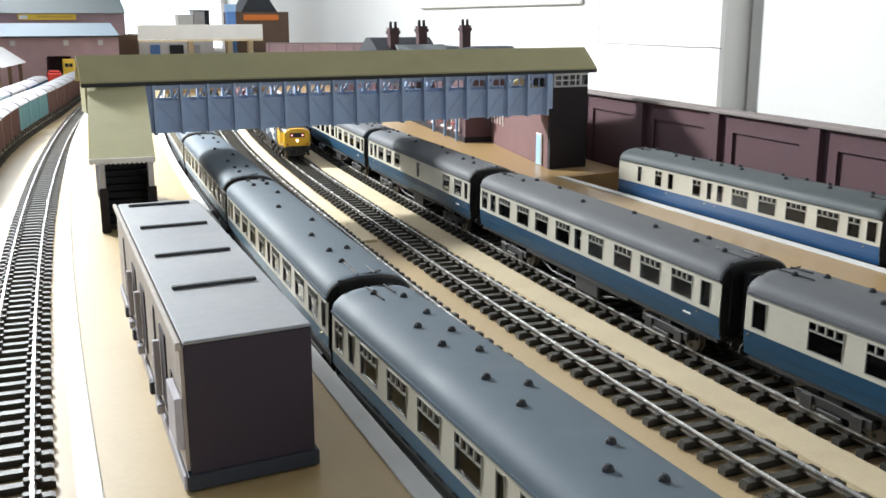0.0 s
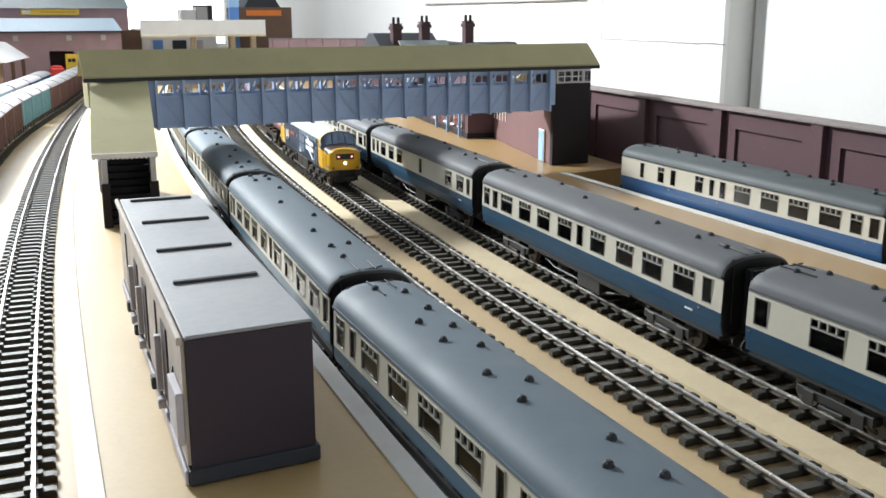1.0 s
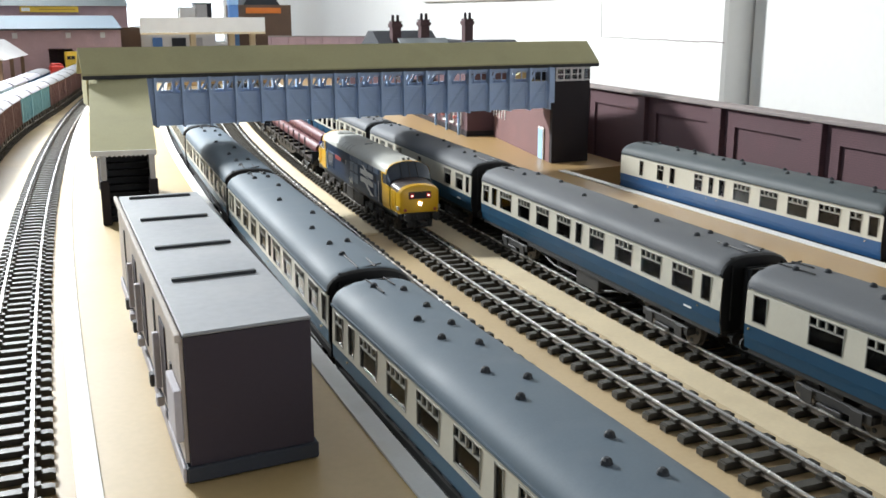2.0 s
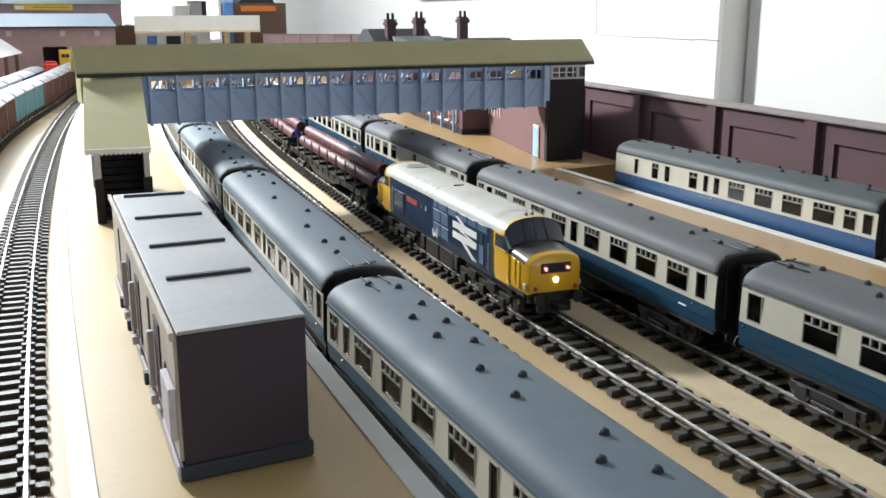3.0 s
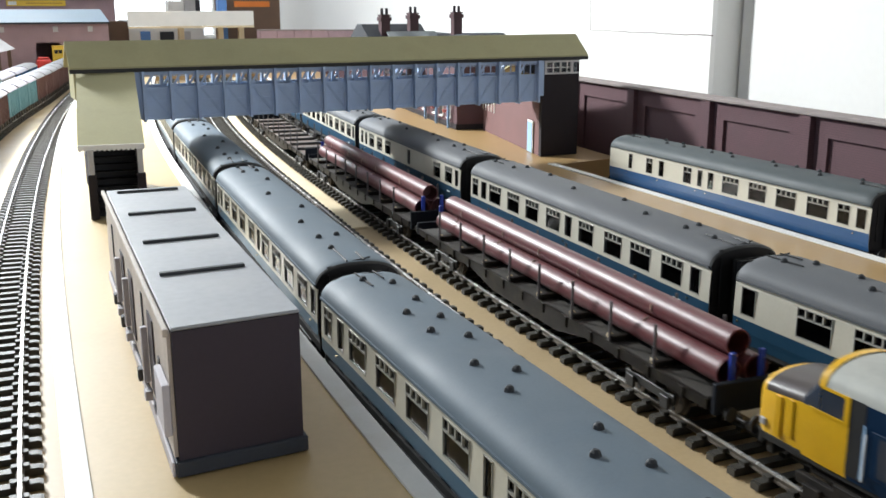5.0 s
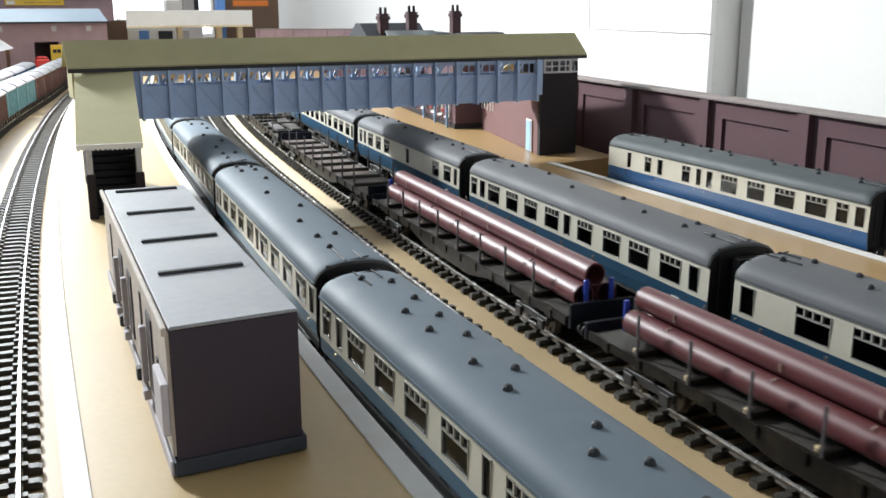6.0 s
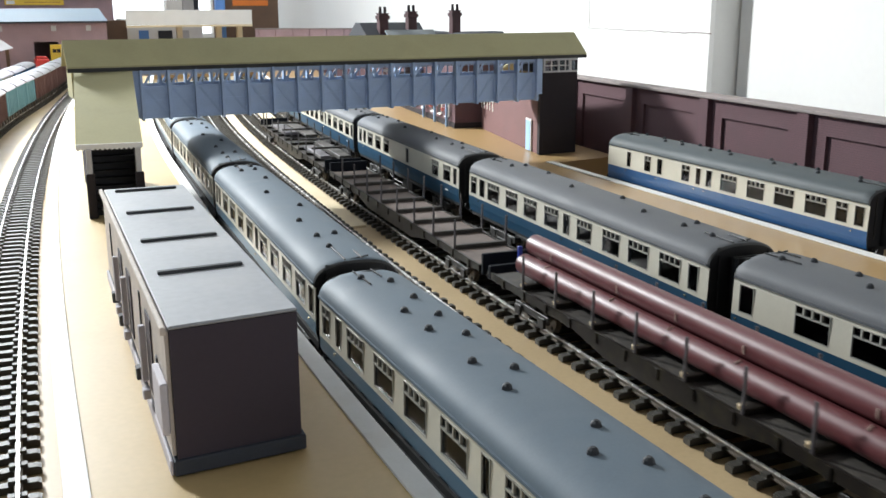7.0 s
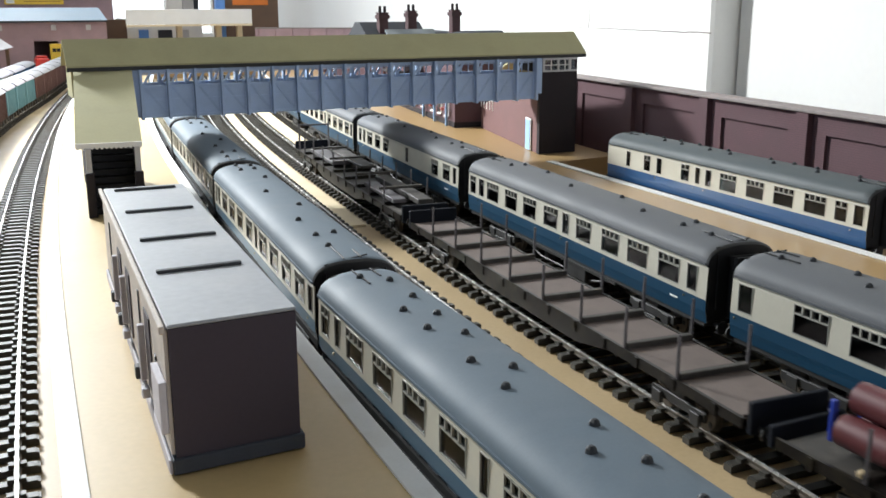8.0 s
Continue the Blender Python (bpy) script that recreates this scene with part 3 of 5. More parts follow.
def coach(name, label, length, wins, blue, roof_m, group, gold=False, blue_top=0.0245, vents=None, zb=0.0145):
    """A main line coach; its near end is at y = 0 and its rails at z = 0. wins: (from, to, kind) in millimetres from the near end."""
    c = empty(name, label, "railway coach", group)
    wm = [(a / 1000, b / 1000, k) for a, b, k in wins]
    for s in (-1, 1):
        side = part("side_panel", coach_side(length, wm, s, blue_top, zb), [blue, M_CREAM, M_INSIDE], c)
        made = {}
        for a, b, k in wm:
            key = (round(b - a, 5), k)
            if key not in made:
                f = made[key] = part("window_frame", window_frame_mesh(b - a, k), M_TRIM, side)
                g = part("pane", boxes((-0.00015, 0.00015, 0.0002, b - a - 0.0002, 0.0002, 0.0111)), M_GLASS, f)
            else:
                f = again(made[key], pose(0, 0, 0), side)
                g = again(made[key].children[0], pose(0, 0, 0), f)
            f.matrix_basis = pose(s * 0.0167, a, 0.0262, 0, 0 if s > 0 else 0, 0)
            g.matrix_basis = pose(-s * 0.0005, 0, 0)
    part("roof", coach_roof(length), [roof_m, M_BLACK], c, "grey domed roof", smooth=True)
    gut = part("gutter", boxes((-0.0003, 0.0003, 0.001, length - 0.001, 0.0394, 0.0403)), roof_m, c)
    gut.matrix_basis = pose(-0.0172, 0, 0)
    again(gut, pose(0.0172, 0, 0), c)
    strip = part("rain_strip", boxes((-0.0002, 0.0002, 0.0, 0.034, 0.0440, 0.0454)), roof_m, c)
    strip.matrix_basis = pose(-0.0115, 0.004, 0)
    for x, y in ((0.0115, 0.004), (-0.0115, length - 0.038), (0.0115, length - 0.038)):
        again(strip, pose(x, y, 0), c)
    part("end_panel", boxes((-0.0159, 0.0159, 0.0002, 0.0014, 0.0148, 0.0412), (-0.0135, 0.0135, 0.0002, 0.0014, 0.0412, 0.0440), (-0.0125, -0.0118, -0.0010, 0.0002, 0.020, 0.044), (0.0118, 0.0125, -0.0010, 0.0002, 0.020, 0.044), bevel=0.0004), M_BLACK, c, "black coach end")
    part("end_panel", boxes((-0.0159, 0.0159, length - 0.0014, length - 0.0002, 0.0148, 0.0412), (-0.0135, 0.0135, length - 0.0014, length - 0.0002, 0.0412, 0.0440), bevel=0.0004), M_BLACK, c, "black coach end")
    part("floor_pan", boxes((-0.0155, 0.0155, 0.002, length - 0.002, 0.0125, 0.0155)), M_UNDER, c)
    seats = bmesh.new()
    y = 0.016
    while y < length - 0.02:
        for x0, x1 in ((-0.0145, -0.0035), (0.0045, 0.0145)):
            box(seats, x0, x1, y, y + 0.0030, 0.0155, 0.0285)
            box(seats, x0, x1, y + 0.003, y + 0.0065, 0.0155, 0.0205)
        y += 0.0135
    part("seats", seats, M_SEAT, c, "blue-grey seat moulding")
    # corridor connections
    for y0, y1 in ((-0.0058, 0.0), (length, length + 0.0058)):
        g = bmesh.new()
        for i in range(4):
            t = y0 + (y1 - y0) * i / 4
            box(g, -0.0068 + 0.0004 * (i % 2), 0.0068 - 0.0004 * (i % 2), t, t + (y1 - y0) / 4, 0.0160, 0.0430 - 0.0006 * (i % 2))
        part("gangway", g, M_BLACK, c, "black corridor bellows")
    # dome ventilators
    v0 = None
    for i, (vx, vy) in enumerate(vents or []):
        z = 0.0398 + 0.0082 * max(0.05, 1 - (abs(vx) / 0.0171) ** 2.5) ** 0.425 - 0.0003
        m = pose(vx, vy, z)
        if v0 is None:
            bm = rod(bmesh.new(), (0, 0, -0.0004), (0, 0, 0.0012), 0.0017, 8, 0.0012)
            rod(bm, (0, 0, 0.0012), (0, 0, 0.0018), 0.0013, 8, 0.0006)
            v0 = part("roof_vent", bm, M_ROOFVENT, c, "dark roof ventilator")
            v0.matrix_basis = m
        else:
            again(v0, m, c)
    # pipes at the roof ends
    for e, d in ((0.0, 1), (length, -1)):
        for a, b in (((-0.004, e + d * 0.002, 0.0481), (-0.004, e + d * 0.022, 0.0484)), ((0.003, e + d * 0.002, 0.0481), (0.003, e + d * 0.014, 0.0484)), ((-0.012, e + d * 0.0015, 0.0462), (0.006, e + d * 0.0040, 0.0484))):
            part("roof_pipe", rod(bmesh.new(), a, b, 0.00035, 5), M_BLACK, c)
    for s in (-1, 1) if "blue and grey train" in group else ():
        part("number_bar", boxes((s * 0.0168 - 0.0004, s * 0.0168 + 0.0004, 0.020, 0.0255, 0.0200, 0.0207)), M_EDGE, c)
    # door handles
    h0 = None
    for s in (-1, 1):
        for a, b, kind in wm:
            if kind == "d":
                m = pose(s * 0.0169, b + 0.0014, 0)
                if h0 is None:
                    h0 = part("door_handle", boxes((-0.0004, 0.0004, -0.0004, 0.0004, 0.0225, 0.0232)), M_GOLD, c, "brass door handle")
                    h0.matrix_basis = m
                else:
                    again(h0, m, c)
    # underframe gear
    part("battery_box", boxes((-0.0158, -0.006, length * 0.40, length * 0.40 + 0.024, 0.0045, 0.0124), bevel=0.0005), M_UNDER, c)
    part("battery_box", boxes((0.006, 0.0158, length * 0.52, length * 0.52 + 0.024, 0.0045, 0.0124), bevel=0.0005), M_UNDER, c)
    for vx, vy in ((-0.008, length * 0.6), (0.008, length * 0.35)):
        part("vacuum_cylinder", rod(bmesh.new(), (vx, vy, 0.004), (vx, vy, 0.0124), 0.0045, 12), M_UNDER, c)
    tr = bmesh.new()
    for s in (-0.0135, 0.0135):
        rod(tr, (s, 0.075, 0.0122), (s, 0.100, 0.0062), 0.0006, 5)
        rod(tr, (s, 0.100, 0.0062), (s, length - 0.100, 0.0062), 0.0006, 5)
        rod(tr, (s, length - 0.100, 0.0062), (s, length - 0.075, 0.0122), 0.0006, 5)
    part("truss_rod", tr, M_UNDER, c)
    st = bmesh.new()
    for s in (-1, 1):
        box(st, s * 0.0160 - 0.0008, s * 0.0160 + 0.0008, 0.072, length - 0.072, 0.0118, 0.0130)
    part("footboard", st, M_UNDER, c)
    for y in (0.045, length - 0.045):
        bogie(c, y, gold=gold)
    for e, d in ((0.0, -1), (length, 1)):
        for x in (-0.0115, 0.0115):
            part("buffer", rod(rod(bmesh.new(), (x, e, 0.0135), (x, e + d * 0.0045, 0.0135), 0.0011, 8), (x, e + d * 0.0045, 0.0135), (x, e + d * 0.0053, 0.0135), 0.0028, 10), M_UNDER, c)
        part("coupling", boxes((-0.003, 0.003, min(e, e + d * 0.006), max(e, e + d * 0.006), 0.006, 0.0085)), M_UNDER, c)
    return c


M_ROOFVENT = mat("vent_dark", (0.022, 0.025, 0.030), 0.7, var=0.15)
W_A = [(2, 9, "d"), (15, 31, "w"), (40, 57, "w"), (65, 81, "w"), (92, 107, "w"), (115, 122, "d"), (128, 144, "w"), (154, 170, "w"), (179, 195, "w"), (205, 222, "w"), (227, 235, "d"), (240, 249, "s")]
W_B = [(5, 13, "s"), (20, 27, "d"), (36, 53, "w"), (63, 80, "w"), (90, 106, "w"), (114, 119, "d"), (127, 144, "w"), (154, 171, "w"), (180, 197, "w"), (207, 224, "w"), (231, 237, "d"), (244, 253, "s")]
W_C = [(3, 10, "d"), (17, 33, "w"), (42, 59, "w"), (68, 85, "w"), (94, 111, "w"), (117, 123, "d"), (131, 147, "w"), (158, 174, "w"), (183, 200, "w"), (209, 226, "w"), (235, 242, "d"), (246, 253, "s")]
W_D = [(3, 10, "d"), (15, 24, "s"), (31, 48, "w"), (57, 74, "w"), (83, 99, "w"), (109, 125, "w"), (134, 140, "d"), (146, 151, "d"), (158, 167, "s"), (190, 196, "d"), (204, 212, "s"), (230, 235, "d")]
W_E = [(3, 11, "d"), (24, 40, "w"), (50, 66, "w"), (76, 92, "w"), (102, 118, "w"), (128, 144, "w"), (154, 170, "w"), (180, 196, "w"), (206, 223, "w"), (245, 253, "d")]
W_F = [(4, 10, "d"), (16, 30, "w"), (40, 54, "w"), (108, 115, "d"), (160, 175, "w"), (184, 199, "w"), (208, 223, "w"), (230, 237, "d"), (243, 251, "s")]
LEN = 0.257


def vent_rows(pattern, length=LEN):
    """Ventilators from the near end: two rows, staggered in pairs."""
    near = [(-1, 20), (1, 28), (-1, 52), (1, 61), (1, 80), (-1, 89), (1, 101), (-1, 130), (1, 142), (-1, 151), (1, 173), (-1, 182), (1, 194), (-1, 202), (1, 215), (1, 237), (-1, 245)]
    mid = [(-1, 25), (-1, 46), (1, 48), (-1, 79), (1, 114), (-1, 155), (1, 200), (-1, 231), (1, 233), (1, 246), (-1, 249)]
    third = [(-1, 16), (-1, 37), (1, 39), (-1, 70), (1, 103), (-1, 142), (1, 186), (1, 217), (-1, 219), (-1, 246)]
    rows = {"near": near, "mid": mid, "third": third}[pattern]
    return [(s * 0.0042, y / 1000 * length / LEN) for s, y in rows]


def trains():
    left = "coaches of the train at the platform"
    right = "coaches of the blue and grey train"
    y0 = 0.0735
    for k, (w, seed) in enumerate(((W_B, "near"), (W_C, "mid"), (W_A, "third"), (W_B, "near"))):
        y = y0 + k * 0.2705
        c = coach("railway_coach", "blue and grey coach with domed roof beside the platform", LEN, w, M_BLUE_LIT, M_ROOF, left, gold=(k == 0), vents=vent_rows(seed), zb=0.0180)
        place(c, (lambda q: c_left(q) - 0.0020) if k == 0 else c_left, y)
    for y, w, seed in ((0.0255, W_E, "near"), (0.2975, [(a + 5, b + 5, k) for a, b, k in W_A], "third"), (0.573, W_F, "mid"), (0.8425, W_A, "third"), (1.112, W_F, "mid")):
        c = coach("railway_coach", "blue and grey coach with matt grey roof", LEN, w, M_BLUE, M_ROOF2, right, vents=vent_rows(seed))
        place(c, c_right, y)
    c = coach("railway_coach", "bright blue and grey coach alone in the bay platform", 0.261, W_D, M_BLUE2, M_ROOF3, "", vents=vent_rows("near", 0.261))
    place(c, c_bay, 0.3605, -0.0004, 0.261)


def place(c, line, y, dz=0.0, length=LEN):
    """Sets a vehicle with its near end at y, its two bogies on the line."""
    a, b = y + 0.045, y + length - 0.045
    xa, xb = line(a), line(b)
    ang = math.atan2(xb - xa, b - a)
    c.matrix_basis = pose(xa - 0.045 * math.sin(ang), a - 0.045 * math.cos(ang), RAIL + dz, 0, 0, -math.degrees(ang))


trains()


# ---- footbridge ----
def footbridge():
    f = empty("footbridge", "covered station footbridge with an olive roof and blue-grey girders", "footbridge", m=pose(0, 0.748, 0))
    x0, x1 = -0.1495, 0.279
    zb, zt, ze, zr = 0.0695, 0.1045, 0.1082, 0.1262
    D = 0.036
    roof = bmesh.new()
    prism(roof, [(-0.003, ze), (-0.003, ze - 0.0016), (D / 2, zr - 0.0016), (D + 0.003, ze - 0.0016), (D + 0.003, ze), (D / 2, zr)], "x", x0 - 0.001, x1 + 0.010)
    part("roof", roof, M_OLIVE, f, "olive pitched roof")
    part("eaves_board", boxes((x0 - 0.001, x1 + 0.010, -0.0034, -0.0022, ze - 0.0040, ze - 0.0012)), M_BLACK, f, "black eaves board")
    part("deck", boxes((x0 + 0.05, 0.2425, 0.0025, D - 0.0025, zb + 0.001, zb + 0.003)), M_GIRDER2, f)
    gx0, gx1 = -0.1006, 0.2376
    for side, yy in (("near", 0.0), ("far", D - 0.002)):
        g = part("girder", boxes((gx0, gx1, yy + 0.0006, yy + 0.0014, zb, zt - 0.0125)), M_GIRDER, f, "blue-grey plate girder")
        part("girder_end", boxes((-0.1066, gx0, yy + 0.0002, yy + 0.0016, zb, zt)), M_GIRDER2, g)
        for r in ((-0.0008, 0.0022, zb - 0.0006, zb + 0.0012), (-0.0004, 0.0018, zt - 0.0135, zt - 0.0120), (-0.0006, 0.0020, zt - 0.0030, zt + 0.0008), (0.0, 0.0016, zb + 0.0125, zb + 0.0131)):
            part("flange", boxes((gx0, gx1, yy + r[0], yy + r[1], r[2], r[3])), M_GIRDER, g)
        n = 17
        post = None
        for i in range(n + 1):
            x = gx0 + (gx1 - gx0) * i / n
            m = pose(x, yy, 0)
            if post is None:
                post = part("post", boxes((-0.0009, 0.0009, -0.0044 if side == "near" else -0.0022, 0.0026, zb - 0.0016, zt), (-0.0022, 0.0022, -0.0004, 0.0018, zb - 0.0004, zt - 0.0125)), M_GIRDER, g)
                post.matrix_basis = m
            else:
                again(post, m, g)
        for i in range(n):
            a = gx0 + (gx1 - gx0) * i / n
            b = gx0 + (gx1 - gx0) * (i + 1) / n
            if i < 9:
                a, b = b, a
            bm = bmesh.new()
            lo, hi = (a + (b - a) * 0.10, zb + 0.002), (a + (b - a) * 0.9, zt - 0.012)
            w = 0.0011
            prism(bm, [(lo[0] - w, lo[1]), (lo[0] + w, lo[1]), (hi[0] + w, hi[1]), (hi[0] - w, hi[1])], "y", yy + 0.0001, yy + 0.0005)
            part("brace", bm, M_GIRDER2, g)
            # glazing bars of the lights above the girder
            bm = bmesh.new()
            c0, c1 = gx0 + (gx1 - gx0) * i / n, gx0 + (gx1 - gx0) * (i + 1) / n
            for j in (1, 2) if side == "near" else ():
                x = c0 + (c1 - c0) * j / 3
                box(bm, x - 0.0004, x + 0.0004, yy + 0.0004, yy + 0.0012, zt - 0.012, zt - 0.003)
            box(bm, c0, c1, yy + 0.0004, yy + 0.0012, zt - 0.0040, zt - 0.0034)
            prism(bm, [(c0 + 0.001, zt - 0.012), (c0 + 0.003, zt - 0.012), (c0 + 0.0085, zt - 0.003), (c0 + 0.0065, zt - 0.003)], "y", yy + 0.0003, yy + 0.0010)
            part("glazing_bar", bm, M_GIRDER, g)
    # tower by the station building
    tx0, tx1 = 0.2430, 0.2805
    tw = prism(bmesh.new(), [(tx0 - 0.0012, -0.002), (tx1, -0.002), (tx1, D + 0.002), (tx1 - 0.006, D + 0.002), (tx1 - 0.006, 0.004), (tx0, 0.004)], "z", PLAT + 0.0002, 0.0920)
    part("tower_base", tw, M_BRICK_DARK, f, "plum brick tower base, its shade put into the colour")
    part("tower_wall", boxes((tx0, tx0 + 0.002, -0.002, D + 0.002, 0.0920, 0.1050), (tx1 - 0.002, tx1, -0.002, D + 0.002, 0.0920, 0.1050), (tx0, tx1, -0.002, D, 0.1030, 0.1062)), M_BRICK_DARK, f, "plum brick tower, its shade put into the colour")
    w = part("window", boxes((tx0 + 0.001, tx1 - 0.001, -0.003, -0.0010, 0.0920, 0.0936), (tx0 + 0.001, tx1 - 0.001, -0.003, -0.0010, 0.1024, 0.1044), (tx0 + 0.001, tx0 + 0.003, -0.003, -0.0010, 0.0936, 0.1024), (tx1 - 0.0095, tx1 - 0.007, -0.003, -0.0010, 0.0936, 0.1024), (tx0 + 0.0165, tx0 + 0.0180, -0.003, -0.0010, 0.0936, 0.1024)), M_EDGE_GREY, f, "grey framed tower window")
    part("glazing_bar", boxes((tx0 + 0.003, tx1 - 0.0095, -0.0026, -0.0018, 0.0976, 0.0983), (tx0 + 0.0095, tx0 + 0.0102, -0.0026, -0.0018, 0.0936, 0.1024), (tx0 + 0.0240, tx0 + 0.0247, -0.0026, -0.0018, 0.0936, 0.1024)), M_WHITE, w)
    part("pane", boxes((tx0 + 0.003, tx1 - 0.003, -0.0016, -0.0012, 0.0936, 0.1024)), M_GLASS, w)
    part("corner_post", boxes((0.2370, 0.2430, -0.0030, 0.002, zb + 0.004, 0.1055)), M_GIRDER, f)
    # stair down to the island platform
    sx0, sx1 = -0.1562, -0.1222
    turned = pose(sx0, -0.105, 0, 0, 0, -7.3) @ pose(-sx0, 0.105, 0)
    before = set(f.children)
    st = bmesh.new()
    prism(st, [(0.004, 0.1052), (-0.105, 0.0662), (-0.105, 0.0648), (0.004, 0.1037)], "x", sx0 - 0.0035, sx1 + 0.0025)
    part("stair_roof", st, M_OLIVE, f, "olive sloping stair roof")
    n = 14
    edge = []
    for i in range(n):
        a = sx0 - 0.0035 + (sx1 - sx0 + 0.006) * i / n
        b = sx0 - 0.0035 + (sx1 - sx0 + 0.006) * (i + 1) / n
        edge += [(a, 0.0634), ((a + b) / 2, 0.0622)]
    va = prism(bmesh.new(), [*edge, (sx1 + 0.0025, 0.0634), (sx1 + 0.0025, 0.0662), (sx0 - 0.0035, 0.0662)], "y", -0.1065, -0.1052)
    part("valance", va, M_WHITE, f, "white toothed valance")
    for x, back in ((sx0 + 0.003, 0.002), (sx1 - 0.0015, 0.02)):
        sd = bmesh.new()
        prism(sd, [(back, PLAT + 0.0002), (-0.106, PLAT + 0.0002), (-0.106, 0.045), (back, 0.088)], "x", x, x + 0.0015)
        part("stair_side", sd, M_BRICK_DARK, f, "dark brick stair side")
        sg = bmesh.new()
        prism(sg, [(back, 0.0885), (-0.106, 0.0455), (-0.106, 0.0640), (back, 0.1025)], "x", x + 0.0003, x + 0.0012)
        part("stair_screen", sg, M_EDGE_GREY, f, "grey stair screen")
        part("gate_pier", boxes((x - 0.002, x + 0.0035, -0.1085, -0.1025, PLAT + 0.0002, 0.0475), bevel=0.0005), M_BRICK_DARK, f)
        part("gate_post", boxes((x - 0.001, x + 0.0025, -0.1075, -0.1040, 0.0476, 0.0632), bevel=0.0004), M_EDGE_GREY, f)
    for i in range(13):
        part("stair_step", boxes((sx0 + 0.002, sx1 - 0.002, -0.098 + i * 0.0078, 0.003, PLAT + 0.0002 + i * 0.0038, PLAT + 0.0038 + i * 0.0038)), M_BLACK, f)
    for ob in f.children:
        if ob not in before:
            ob.matrix_basis = turned
    part("end_wall", boxes((x0 + 0.002, x0 + 0.0035, 0.004, D, 0.085, ze - 0.002)), M_OLIVE, f)
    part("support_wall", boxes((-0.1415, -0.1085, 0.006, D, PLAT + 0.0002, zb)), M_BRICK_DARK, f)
    # stair on the station side, running away from the bridge
    s = bmesh.new()
    part("far_stair_wall", prism(s, [(0.0045, PLAT + 0.0002), (0.203, PLAT + 0.0002), (0.203, 0.0425), (0.0045, 0.0905)], "x", 0.0, 0.018), M_BRICK_RED, f, "dull red brick stair wall").matrix_basis = pose(0.2425, 0.0, 0, 0, 0, -13.8)
    d = part("stair_door", boxes((-0.0016, -0.0006, 0.0, 0.0165, PLAT + 0.0004, 0.0488), bevel=0.0003), M_WHITE, f, "white framed pale blue door")
    d.matrix_basis = pose(0.2425, 0, 0, 0, 0, -13.8) @ pose(0, 0.019, 0)
    part("door_leaf", boxes((-0.0020, -0.0015, 0.0018, 0.0147, PLAT + 0.0008, 0.0472)), M_LIGHTBLUE, d)
    # unseen roof behind the bridge, added to help shade the retaining wall
    sr = prism(bmesh.new(), [(0.0065, 0.1040), (0.150, 0.0690), (0.150, 0.0676), (0.0065, 0.1026)], "x", -0.002, 0.036)
    part("far_stair_roof", sr, M_OLIVE, f, "olive sloping stair roof").matrix_basis = pose(0.2425, D - 0.002, 0, 0, 0, -13.8)
    rr = bmesh.new()
    for i in range(5):
        box(rr, -0.0008, -0.0002, 0.155 + i * 0.0115, 0.1565 + i * 0.0115, 0.042, 0.0520)
    box(rr, -0.0012, 0.0002, 0.153, 0.203, 0.0520, 0.0533)
    part("railing", rr, M_WHITE, f, "white stair railing").matrix_basis = pose(0.2425, 0.0, 0, 0, 0, -13.8)


footbridge()


